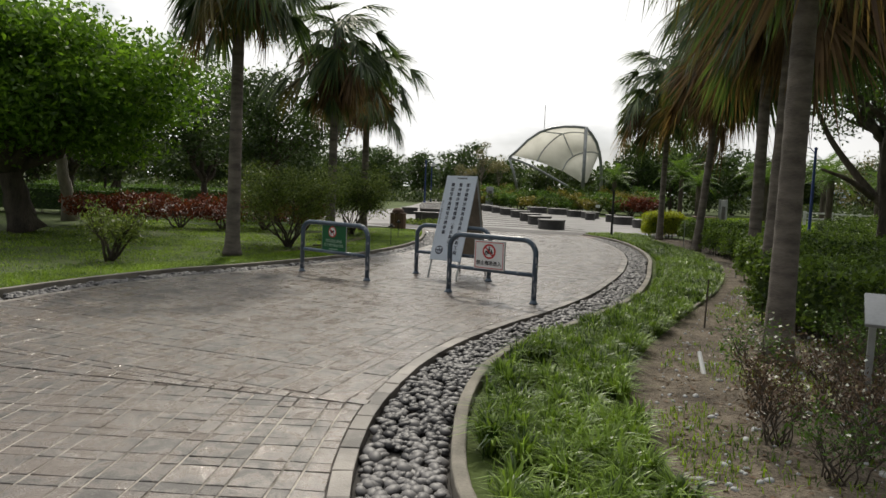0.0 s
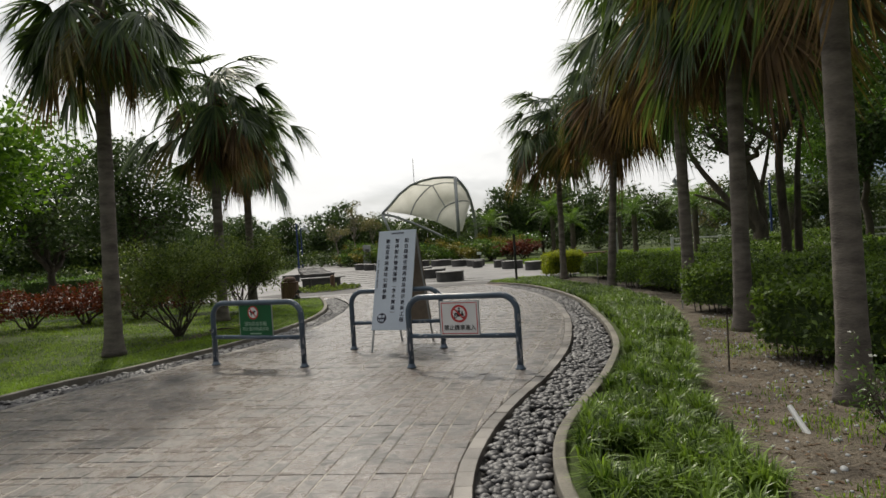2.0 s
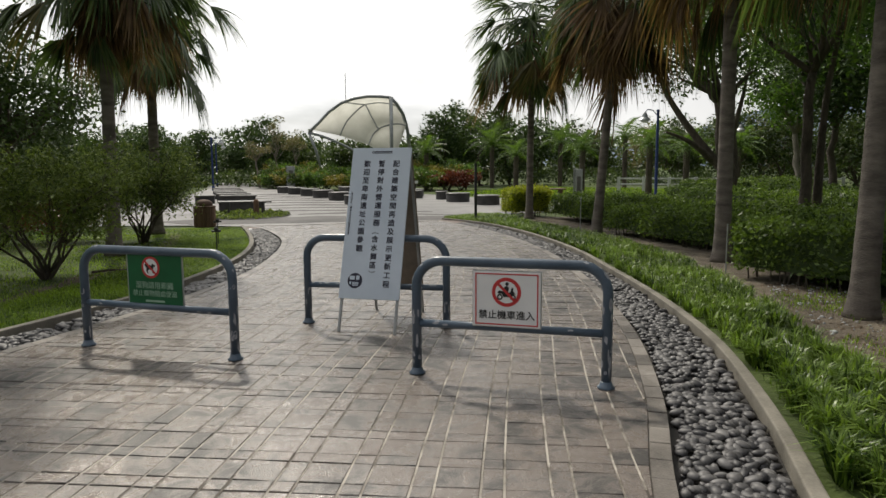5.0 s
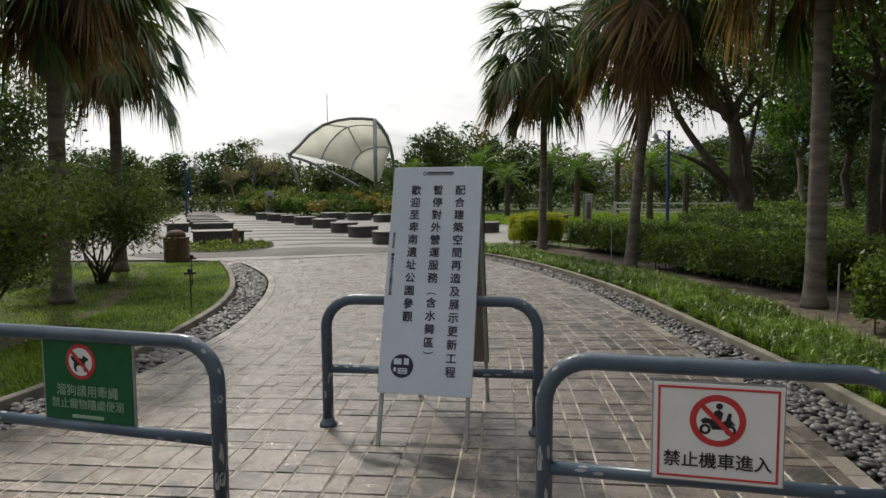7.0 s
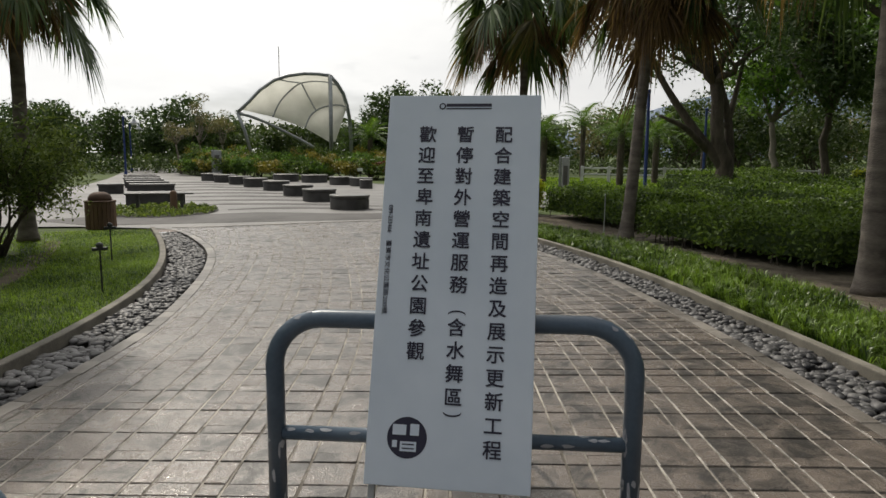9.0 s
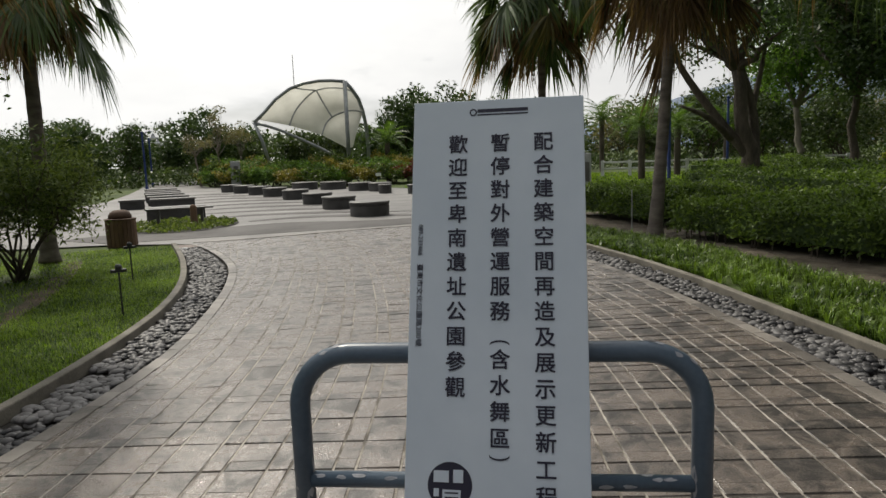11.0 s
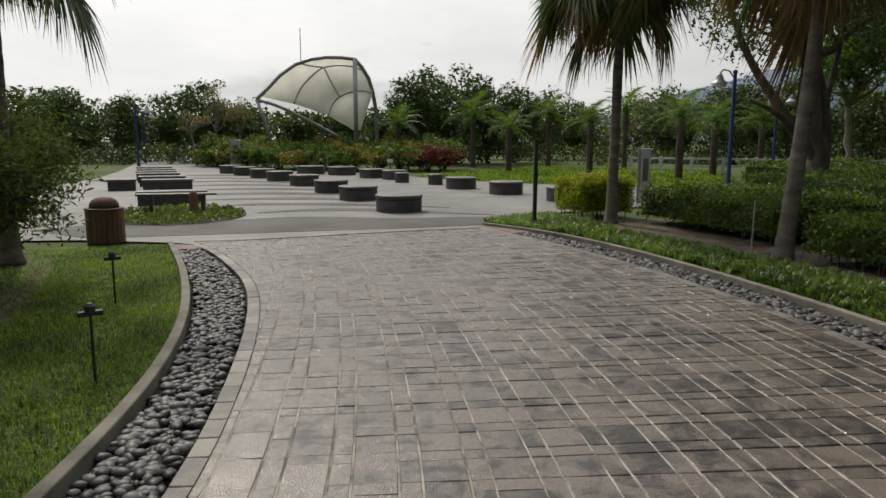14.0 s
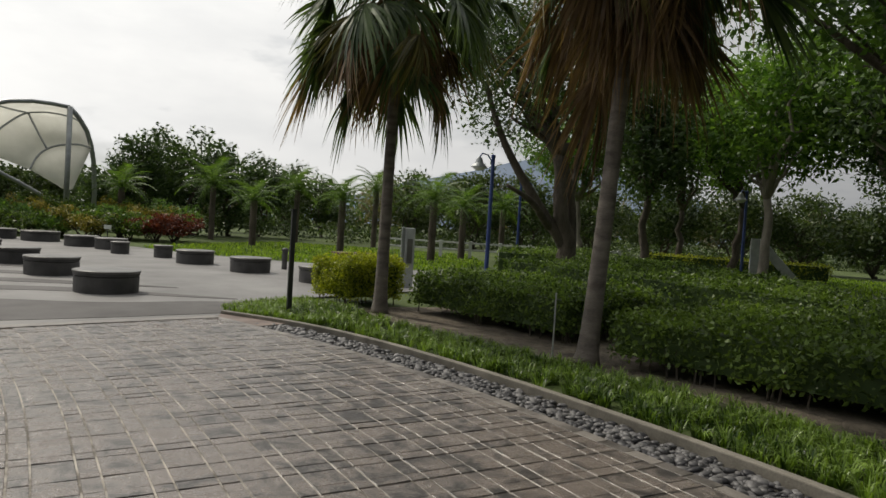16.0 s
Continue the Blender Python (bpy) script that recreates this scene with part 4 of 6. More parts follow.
hedge(12.2, 23.0, 1.6, 13.0, 0.78, -8, M_LEAF_HEDGE, "long clipped green hedge row", 16, 18000, (0.08, 0.04))
hedge(16.5, 27.5, 1.8, 14.0, 0.85, -28, M_LEAF_HEDGE, "long clipped green hedge row", 17, 14000, (0.1, 0.05))
hedge(12.0, 13.5, 2.2, 7.0, 0.9, 6, M_LEAF_HEDGE, "long clipped green hedge row", 18, 14000, (0.08, 0.04))

shrub(-4.64, 20.5, 2.1, 1.4, M_LEAF_SHRUB, "bushy multi-stemmed green shrub on the lawn", 21, 11000, (0.085, 0.028), 12, stem=0.024)
shrub(-4.83, 15.6, 2.1, 1.5, M_LEAF_SHRUB, "bushy multi-stemmed green shrub on the lawn", 22, 14000, (0.08, 0.026), 13, stem=0.024)
shrub(-6.6, 11.3, 1.15, 0.6, M_LEAF_SHRUB, "small thin green shrub on the lawn", 23, 1500, (0.08, 0.03))

tree(-12.2, 16.0, 6.3, 4.8, M_LEAF_BRIGHT, "broad tree with bright green backlit leaves", 31, 46000, (0.17, 0.085), 0.34, 1.5, clumps=80, forks=14, shell=0.25, squash=0.42, shift=(0.2, 0.3))
tree(-14.3, 20.5, 6.5, 3.2, M_LEAF_MID, "green tree with a straight grey trunk", 32, 9000, (0.16, 0.08), 0.2, 2.2, bark=M_BARK_PALE)
tree(-9.6, 26.5, 6.4, 3.3, M_LEAF_DARK, "dark green dense tree beyond the lawn", 33, 13000, (0.16, 0.075), 0.17, 1.2, clumps=40, shell=0.3)
tree(-14.0, 29.0, 6.8, 3.6, M_LEAF_DARK, "dark green dense tree beyond the lawn", 34, 11000, (0.18, 0.085), 0.18, 1.3, clumps=34, shell=0.3)
tree(-18.5, 26.0, 6.4, 3.4, M_LEAF_MID, "green tree beyond the lawn", 35, 9000, (0.18, 0.08), 0.18, 1.4, clumps=26)
tree(-21.0, 19.0, 7.0, 3.6, M_LEAF_MID, "green tree beyond the lawn", 36, 9000, (0.18, 0.08), 0.18, 1.6, clumps=26)
tree(9.7, 18.3, 9.0, 5.0, M_LEAF_MID, "tall green tree with twin dark trunks among the hedges", 41, 15000, (0.17, 0.08), 0.12, 3.4, clumps=52, shell=0.3,
     boughs=((0.12, [(0.42, 0.1, 0), (0.45, 0.12, 1.6), (0.62, 0.2, 3.4), (1.2, 0.4, 5.6)]),))
tree(15.4, 30.0, 9.8, 4.3, M_LEAF_DARK, "leaning dark tree with forked trunk among the hedges", 42, 12500, (0.17, 0.08), 0.26, 3.9, clumps=44, shift=(-1.2, 0.4), shell=0.3, trunk_top=(-0.5, 0.2),
     boughs=((0.24, [(0, 0, 0), (-0.1, 0.05, 1.1), (-1.2, 0.3, 2.5), (-2.4, 0.6, 4.2), (-3.2, 0.8, 6.0)]), (0.15, [(-0.7, 0.2, 1.8), (-1.9, -0.2, 2.5), (-3.0, -0.3, 2.9)]),
             (0.22, [(0, 0, 0), (0.1, 0, 1.4), (0.0, 0.1, 3.0), (-0.6, 0.3, 5.0), (-0.9, 0.5, 6.6)]), (0.13, [(0, 0.1, 2.6), (0.5, 0.3, 4.0), (0.9, 0.4, 5.6)])))
for i, (x, y, h, s) in enumerate([(21.4, 31.8, 7.5, 3.2), (22.7, 27.5, 8.0, 3.4), (27.5, 31.7, 8.5, 3.6), (22.8, 23.0, 8.0, 3.8), (18.5, 19.0, 8.5, 4.0), (28, 25, 9, 4.2), (31, 37, 8, 4), (24.5, 38, 7.5, 3.6),
                                  (16.5, 12.5, 8.5, 4.0), (22, 15, 9, 4.2), (13.5, 6.5, 8.5, 4.0), (19, 6, 9, 4.2), (33, 20, 9, 4.5)]):
    tree(x, y, h * 1.25, s * 1.08, M_LEAF_GROVE if i % 3 else M_LEAF_DARK, "leafy park tree in the shaded grove", 50 + i, 11000, (0.22, 0.11), 0.17, 3.1, clumps=44, shell=0.3, group="grove trees", bark=M_BARK_PALE if i % 2 else None)

# woods that close the view
far_list = []
rw = random.Random(5)
for k in range(16):
    far_list.append((-44 + 2.7 * k + rw.uniform(-0.8, 0.8), 72 + rw.uniform(-4, 6), rw.uniform(5.4, 7.2), rw.uniform(3.0, 3.8), 0))
for k in range(14):
    far_list.append((-46 + 2.4 * k + rw.uniform(-0.8, 0.8), 40 + 0.9 * k + rw.uniform(-3, 3), rw.uniform(4.8, 6.6) - (1.6 if k > 11 else 0), rw.uniform(2.6, 3.4), 1 if k % 2 else 0))
for x, y, h, s in ((-33, 31, 7, 3.6), (-26, 27, 7, 3.4), (-31, 20, 7, 3.6), (-27, 12, 7, 3.6), (-20, 31, 5.5, 3.0), (-38, 24, 7.5, 4)):
    far_list.append((x, y, h, s, 1))
for x, y, h, s in ((9.4, 61, 7.4, 2.9), (12.2, 60, 7.9, 3.2), (15.2, 62, 7.2, 3.0), (18.2, 64, 6.8, 3.0), (10.8, 64, 7.6, 3.0), (7.2, 62, 4.6, 2.6)):
    far_list.append((x, y, h, s, 2))
for k in range(17):
    far_list.append((19 + 3.6 * k + rw.uniform(-1, 1), 72 - 1.6 * k + rw.uniform(-3, 3), rw.uniform(5.2, 7.6), rw.uniform(3.2, 4.0), 1 if k % 3 else 3))
for k in range(14):
    far_list.append((30 + 2.4 * k, 60 - 3.6 * k + rw.uniform(-2, 2), rw.uniform(5.5, 8), rw.uniform(3.4, 4.2), 1))
for x, y in ((1.5, 64), (4.5, 66), (-2.5, 68)):
    far_list.append((x, y, rw.uniform(3.6, 4.4), 2.6, 1))
for i, (x, y, h, s, kind) in enumerate(far_list):
    tree(x, y, h, s, (M_LEAF_DARK, M_LEAF_FAR, M_LEAF_DARK, M_LEAF_PALE)[kind], ("dark green woodland tree beyond the plaza", "green woodland tree closing the view",
         "dark leafy tree beside the canopy", "pale sparse tree in the woods")[kind], 100 + i, 3800 if kind < 3 else 2400, (0.30, 0.15), 0.14, 0.1, clumps=34, group="far woods", forks=5, shell=0.2, squash=0.7)
for i, (x, y) in enumerate(((-4.2, 62.5), (-2.9, 63.5), (-5.6, 60.5))):
    tree(x, y, 6.2 - i, 1.3, M_LEAF_PALE, "pale thin tree with sparse leaves beside the canopy", 160 + i, 700, (0.16, 0.08), 0.07, 2.0, bark=M_BARK_PALE, clumps=12)


def feather_frond(seed, length=2.0):
    rng = random.Random(seed)
    g = Geo()
    pts = []
    for k in range(9):
        u = k / 8
        pts.append(Vector((length * u * (1 - 0.12 * u), 0, 0.75 * length * u * (0.75 - u))))
    g.tube(pts, [0.02 * (1 - 0.8 * k / 8) for k in range(9)], 4)
    for k in range(1, 27):
        u = k / 27
        i = min(7, int(u * 8))
        p = pts[i].lerp(pts[i + 1], u * 8 - i)
        ll = 0.42 * length * (0.35 + math.sin(math.pi * min(1, u * 0.85 + 0.12)) * 0.7) * 0.6
        for s in (-1, 1):
            tip = p + Vector((0.45 * ll, s * ll * 0.85, -0.28 * ll + rng.uniform(-0.05, 0.05)))
            g.add([p, p + Vector((0.035, 0, 0.0)), tip], [(0, 1, 2)])
    return g.mesh("feather_frond", M_FEATHER)


FEATHERS = [feather_frond(s) for s in (1, 2)]


def date_palm(x, y, trunk, scale, seed):
    rng = random.Random(seed)
    t = thing("date_palm", "feather-leaved date palm with a rough brown trunk", "palm tree", pose(x, y, -0.03), group="small date palms")
    part("trunk", Geo().tube([(0, 0, trunk * k / 6) for k in range(7)], [0.17 * (1.06 if k % 2 else 0.94) for k in range(7)], 10), M_BARK, t)
    for i in range(22):
        ob = new("frond", FEATHERS[i % 2])
        ob.parent = t
        ob.matrix_basis = Matrix.Translation((0, 0, trunk)) @ Euler((0, 0, i * 2.4)).to_matrix().to_4x4() @ Euler((rng.uniform(-0.2, 0.2), -(1.1 - 1.6 * i / 22), 0)).to_matrix().to_4x4() @ Matrix.Diagonal((scale,) * 3 + (1,))


for i, (x, y, h, s) in enumerate(((6.6, 53.5, 2.6, 0.95), (11.8, 55, 3.2, 1.25), (16.5, 39.2, 2.7, 0.95), (14.8, 44.5, 2.6, 0.9), (20.0, 41.6, 2.6, 0.9), (11.5, 47.5, 2.3, 0.8), (21.0, 52, 3.6, 1.1),
                                  (17.5, 56, 3.4, 1.1), (25.5, 45, 2.8, 1.0))):
    date_palm(x, y, h, s, i)

# undergrowth and the far edge of the woods
ug = np.random.default_rng(91)
blobs = []
for k in range(150):
    a = radians(-62 + 150 * k / 149)
    d = 96 + ug.uniform(-8, 8)
    for q in range(3):
        blobs.append((d * math.sin(a) + ug.normal(0, 1.5), 8 + d * math.cos(a) + ug.normal(0, 1.5), ug.uniform(0.4, 4.6), 2.6, 2.6, 1.8))
tagged(new("far_woods", quads_mesh("far_woods", leaf_quads(clump_points(blobs, 34000, ug, 0.2), 0.75, 0.4, ug), M_LEAF_FAR)), "dense distant woods behind the park", "woods", kind="stuff")
blobs = []
for k in range(70):
    u = k / 69
    for x, y in ((-44 + 42 * u, 66 + ug.uniform(-3, 3)), (9 + 52 * u, 64 - 20 * u + ug.uniform(-3, 3)), (-44 + 32 * u, 36 + 13 * u + ug.uniform(-2, 2)), (62 - 24 * u, 44 - 46 * u + ug.uniform(-2, 2))):
        blobs.append((x, y, ug.uniform(0.3, 0.9), 1.5, 1.3, 0.75))
tagged(new("undergrowth", quads_mesh("undergrowth", leaf_quads(clump_points(blobs, 42000, ug, 0.2), 0.26, 0.13, ug), M_LEAF_FAR)), "low green undergrowth at the foot of the woods", "undergrowth", kind="stuff")

# croton and azalea bed behind the plaza
mound_rng = random.Random(9)
BED_LINE = smooth_line([(-4.9, 60.0), (-3.9, 56.5), (-2.2, 54.0), (0.5, 51.6), (3.2, 50.0), (6.0, 49.2), (8.4, 49.0)], 1.25)
for i, (x, y) in enumerate(BED_LINE):
    for row in range(3):
        red = i >= len(BED_LINE) - 2
        m = M_LEAF_RED if red and row == 0 else (M_LEAF_CROTON if (i + row) % 3 == 0 else M_LEAF_HEDGE if (i + row) % 3 == 1 else M_LEAF_MID)
        shrub(x + 0.3 * row + mound_rng.uniform(-0.3, 0.3), y + 1.5 * row + mound_rng.uniform(-0.2, 0.4), 1.2 + 0.42 * row + mound_rng.uniform(-0.15, 0.25), 1.3, m,
              "dense yellow-green croton bush behind the plaza" if m is M_LEAF_CROTON else "red-leaved bush behind the plaza" if m is M_LEAF_RED else "dense green bush behind the plaza",
              300 + 3 * i + row, 1700, (0.16, 0.07), 5, 0.05, "bush", "bushes behind the plaza")
for i, (x, y, w) in enumerate(((-11.2, 19.4, 1.2), (-9.9, 19.6, 1.2), (-8.6, 19.9, 1.25), (-7.4, 20.3, 1.1), (-12.4, 19.0, 1.0), (-6.4, 21.0, 0.9))):
    shrub(x, y, 1.0, w, M_LEAF_RED, "low bush with dark red leaves on the lawn", 240 + i, 2600, (0.09, 0.04), 7, 0.05, "red_bush", "red bushes on the lawn")
for i, (x, y, w, turn) in enumerate(((-17.5, 23.5, 7.0, 5), (-13.5, 33.5, 8.0, -8), (-22.0, 33.5, 7.0, 5))):
    hedge(x, y, w, 1.2, 1.0, turn, M_LEAF_MID, "light green clipped hedge beyond the lawn", 250 + i, 5000, (0.1, 0.05))
hedge(30.0, 33.0, 8.0, 1.0, 0.9, -60, M_LEAF_YELLOW, "low golden hedge in the grove", 254, 4000, (0.1, 0.05))
hedge(20.5, 35.5, 1.3, 13.0, 0.9, -58, M_LEAF_HEDGE, "long clipped green hedge row", 255, 6000, (0.12, 0.06))


# ---- plaza furniture ----
def drum_seat(x, y, r, h):
    t = thing("drum_seat", "round dark stone drum seat with a paler top", "stone seat", pose(x, y, 0), group="drum seats on the plaza")
    part("drum", Geo().lathe([(r - 0.02, 0.0), (r - 0.015, h - 0.115), (r - 0.035, h - 0.11), (r - 0.035, h - 0.095), (r - 0.008, h - 0.09), (r - 0.008, h - 0.05)], 40), M_STONE_DARK, t, smooth=False)
    part("seat_top", Geo().lathe([(r - 0.008, h - 0.05), (r + 0.004, h - 0.046), (r + 0.006, h - 0.012), (r - 0.012, h), (r - 0.2, h + 0.002)], 40), M_STONE_TOP, t)
    return t


for x, y, r in ((1.66, 28.15, 0.56), (1.15, 31.5, 0.55), (0.68, 34.5, 0.55), (0.05, 38.2, 0.55), (-0.75, 41.4, 0.55), (-1.45, 44.0, 0.55), (-2.25, 46.4, 0.55), (-3.0, 48.6, 0.55), (3.35, 43.0, 0.6),
                (4.1, 41.6, 0.55), (3.95, 39.2, 0.3), (5.3, 35.4, 0.55), (4.95, 37.7, 0.3), (6.0, 32.7, 0.55), (6.75, 29.9, 0.55), (2.3, 45.9, 0.7), (0.9, 47.2, 0.7)):
    drum_seat(x, y, r, 0.40)


def block_bench(x, y, w, turn):
    t = thing("block_bench", "long low dark stone bench with a paler top slab", "bench", pose(x, y, 0, 0, 0, turn), group="block benches on the plaza")
    part("base", Geo().box(0, 0, 0.15, w - 0.08, 0.5, 0.30, bevel=0.01), M_STONE_DARK, t)
    part("top_slab", Geo().box(0, 0, 0.335, w, 0.58, 0.07, bevel=0.012), M_STONE_TOP, t)


for x, y, w in ((-3.72, 31.0, 1.7), (-4.5, 36.6, 1.6), (-4.95, 38.8, 1.6), (-5.4, 41.2, 1.6), (-5.75, 43.2, 1.6), (-6.05, 45.4, 1.6), (-6.5, 48.0, 1.6), (-5.95, 36.8, 0.9)):
    block_bench(x, y, w, 6)
bench = thing("plank_bench", "narrow bench with a pale plank on two dark legs", "bench", pose(-3.35, 28.75, 0, 0, 0, 3))
part("plank", Geo().box(0, 0, 0.435, 1.72, 0.32, 0.045, bevel=0.008), M_STONE_TOP, bench)
for x in (-0.55, 0.55):
    part("leg", Geo().box(x, 0, 0.206, 0.08, 0.24, 0.412, bevel=0.006), M_STONE_DARK, bench)
stub = thing("wooden_post", "short dark wooden post beside the bench", "post", pose(-2.95, 28.2, 0))
part("shaft", Geo().lathe([(0.09, 0), (0.088, 0.42), (0.08, 0.50), (0.05, 0.54), (0.0, 0.55)], 14), M_WOOD, stub)

oval = [(-3.25 + 1.42 * math.cos(2 * math.pi * k / 40), 28.2 + 1.9 * math.sin(2 * math.pi * k / 40)) for k in range(40)]
tagged(sheet(oval, 0.012, M_BED, "ground_cover_bed"), "oval soil bed in the plaza", "planting bed", kind="structure")
nr = np.random.default_rng(77)


def fill_poly(poly, count, rng):
    poly = np.array(poly)
    lo, hi = poly.min(0), poly.max(0)
    out = np.empty((0, 2))
    while len(out) < count:
        p = rng.uniform(lo, hi, (count * 2, 2))
        out = np.concatenate([out, p[inside(p, poly)]])
    return out[:count]


low_plants = fill_poly([(x * 0.97 - 0.1, y) for x, y in oval], 3000, nr)
low_plants = low_plants[(np.abs(np.hypot((low_plants[:, 0] + 3.25) / 1.42, (low_plants[:, 1] - 28.2) / 1.9)) < 0.96)]
z = 0.03 + 0.13 * np.abs(np.sin(low_plants[:, 0] * 9) * np.cos(low_plants[:, 1] * 8)) * nr.uniform(0.4, 1, len(low_plants))
tagged(new("ground_cover", quads_mesh("ground_cover", leaf_quads(np.column_stack([low_plants, z]), 0.1, 0.045, nr), M_LEAF_SHRUB)),
       "low green ground cover plants in the oval bed", "ground cover", kind="stuff")

# litter bin shaped like a log
bin_ob = thing("litter_bin", "round brown litter bin of upright wooden slats", "litter bin", pose(-3.98, 24.4, -0.03))
part("drum", Geo().lathe([(0.262, 0.0), (0.262, 0.55), (0.24, 0.56)], 30), M_LID, bin_ob)
for k in range(22):
    a = 2 * math.pi * k / 22
    g = Geo().box(0.275, 0, 0.285, 0.03, 0.074, 0.54, bevel=0.006)
    s = part("slat", g, M_WOOD, bin_ob)
    s.matrix_basis = Euler((0, 0, a)).to_matrix().to_4x4()
part("rim", Geo().lathe([(0.30, 0.55), (0.305, 0.56), (0.305, 0.578), (0.27, 0.585), (0.22, 0.58)], 30), M_LID, bin_ob)
part("dome_lid", Geo().lathe([(0.225, 0.575), (0.222, 0.64), (0.19, 0.70), (0.12, 0.745), (0.0, 0.76)], 28), M_LID, bin_ob, "dark domed lid", smooth=True)

# black post in the grass tip, small bollards
post = thing("black_post", "slim black metal post in the grass", "post", pose(3.75, 24.83, -0.03))
part("shaft", Geo().box(0, 0, 0.86, 0.075, 0.055, 1.68, bevel=0.006), M_POST, post)
part("cap", Geo().box(0, 0, 1.706, 0.085, 0.065, 0.012), M_POST, post)
for x, y in ((7.4, 33.7), (9.2, 32.6)):
    bol = thing("bollard", "short dark bollard beside the plaza", "bollard", pose(x, y, 0), group="bollards")
    part("shaft", Geo().lathe([(0.08, 0), (0.08, 0.52), (0.095, 0.53), (0.095, 0.60), (0.06, 0.63), (0.0, 0.635)], 16), M_STONE_DARK, bol)
tb = thing("picnic_table", "small red-brown table beside the plaza", "table", pose(8.4, 31.4, 0))
part("top", Geo().box(0, 0, 0.66, 1.0, 0.6, 0.05, bevel=0.01), M_WOOD, tb)
for x in (-0.35, 0.35):
    part("leg", Geo().box(x, 0, 0.318, 0.07, 0.4, 0.635), M_WOOD, tb)


def stele(x, y, w, h, turn, label):
    t = thing("stele", label, "stele", pose(x, y, -0.03, 0, 0, turn), group="standing stone panels")
    part("slab", Geo().box(0, 0, h / 2, w, 0.16, h, bevel=0.02), M_STELE, t)
    part("inscription", Geo().box(0, -0.083, h * 0.62, w * 0.55, 0.004, h * 0.4), M_STONE_TOP, t)
    part("side_strip", Geo().box(-w / 2 - 0.05, 0.02, h * 0.5, 0.07, 0.14, h * 1.02, bevel=0.01), M_PIPE, t)


stele(8.5, 28.7, 0.24, 1.5, -25, "grey standing stone panel behind the hedge")
stele(-2.9, 54.2, 0.5, 1.7, -5, "grey standing stone panel before the bushes")


def lamp_post(x, y, h, turn):
    t = thing("street_lamp", "deep blue lamp post with a white bell lamp", "street lamp", pose(x, y, -0.03, 0, 0, turn), group="park lamps")
    part("pole", Geo().lathe([(0.10, 0), (0.10, 0.35), (0.065, 0.40), (0.055, h - 0.1), (0.07, h - 0.06), (0.07, h), (0.0, h + 0.03)], 14), M_BLUE, t)
    arm = part("arm", Geo().tube([(0, 0, h - 0.25), (-0.25, 0, h - 0.02), (-0.5, 0, h + 0.0), (-0.62, 0, h - 0.12)], 0.022, 8), M_BLUE, t)
    part("shade", Geo().lathe([(0.03, h - 0.1), (0.08, h - 0.16), (0.13, h - 0.3), (0.24, h - 0.40), (0.245, h - 0.42), (0.2, h - 0.41)], 18, cx=-0.62), M_PIPE, arm)
    part("globe", Geo().lathe([(0.19, h - 0.405), (0.17, h - 0.46), (0.1, h - 0.51), (0.0, h - 0.52)], 16, cx=-0.62), M_LAMP, arm, "white lamp glass")


lamp_post(12.4, 30.4, 3.8, 10)
lamp_post(-8.3, 55.0, 3.7, 180)
lamp_post(-9.6, 66.0, 3.7, 180)
lamp_post(20.0, 37.5, 3.8, 170)
lamp_post(25.5, 30.0, 3.8, 10)

# ---- tensile canopy ----
can = thing("tensile_canopy", "white tensile membrane canopy on curved grey pipes", "canopy", pose(-1.45, 56.2, 0))
UPPER = [(-0.19, 4.1), (0.5, 4.75), (1.25, 5.55), (2.2, 6.24), (3.1, 6.56), (4.1, 6.72), (5.0, 6.73), (5.84, 6.66)]
LOWER = [(-0.19, 4.1), (0.7, 3.85), (1.5, 3.55), (2.2, 3.22), (3.0, 2.82), (3.9, 2.35), (4.8, 1.85), (5.6, 1.45)]
RIGHT = [(5.84, 6.66), (6.3, 6.2), (6.75, 5.55), (7.02, 4.8), (7.2, 4.0), (7.3, 3.2), (7.38, 2.2), (7.4, 0.0)]


# membrane: lofted over rings that run from the lower pipe over the top to the open side
FOCUS_RING = [(5.37, 2.49), (5.73, 2.28), (6.14, 2.31)]
INNER_RING = [(4.13, 3.19), (4.48, 3.96), (5.08, 4.46), (5.79, 4.68), (6.38, 4.74), (6.95, 4.62)]
OUTER_RING = [(2.06, 3.87), (2.59, 4.91), (3.66, 5.95), (4.48, 6.22), (5.19, 6.26), (5.9, 6.16), (6.52, 5.92)]
RIM_RING = [(0.17, 4.27), (0.52, 4.76), (1.41, 5.61), (2.47, 6.24), (3.77, 6.6), (4.96, 6.72), (5.9, 6.66), (6.4, 6.08)]
RING_DEPTH = (0.15, 1.3, 1.9, 0.0)


def along(ring, u):
    """The point at share u of a ring, smoothed between its knots."""
    k = u * (len(ring) - 1)
    i = min(len(ring) - 2, int(k))
    f = k - i
    p = [ring[max(0, min(len(ring) - 1, i + q))] for q in (-1, 0, 1, 2)]
    return [0.5 * (2 * p[1][a] + (p[2][a] - p[0][a]) * f + (2 * p[0][a] - 5 * p[1][a] + 4 * p[2][a] - p[3][a]) * f * f + (3 * p[1][a] - p[0][a] - 3 * p[2][a] + p[3][a]) * f ** 3) for a in (0, 1)]


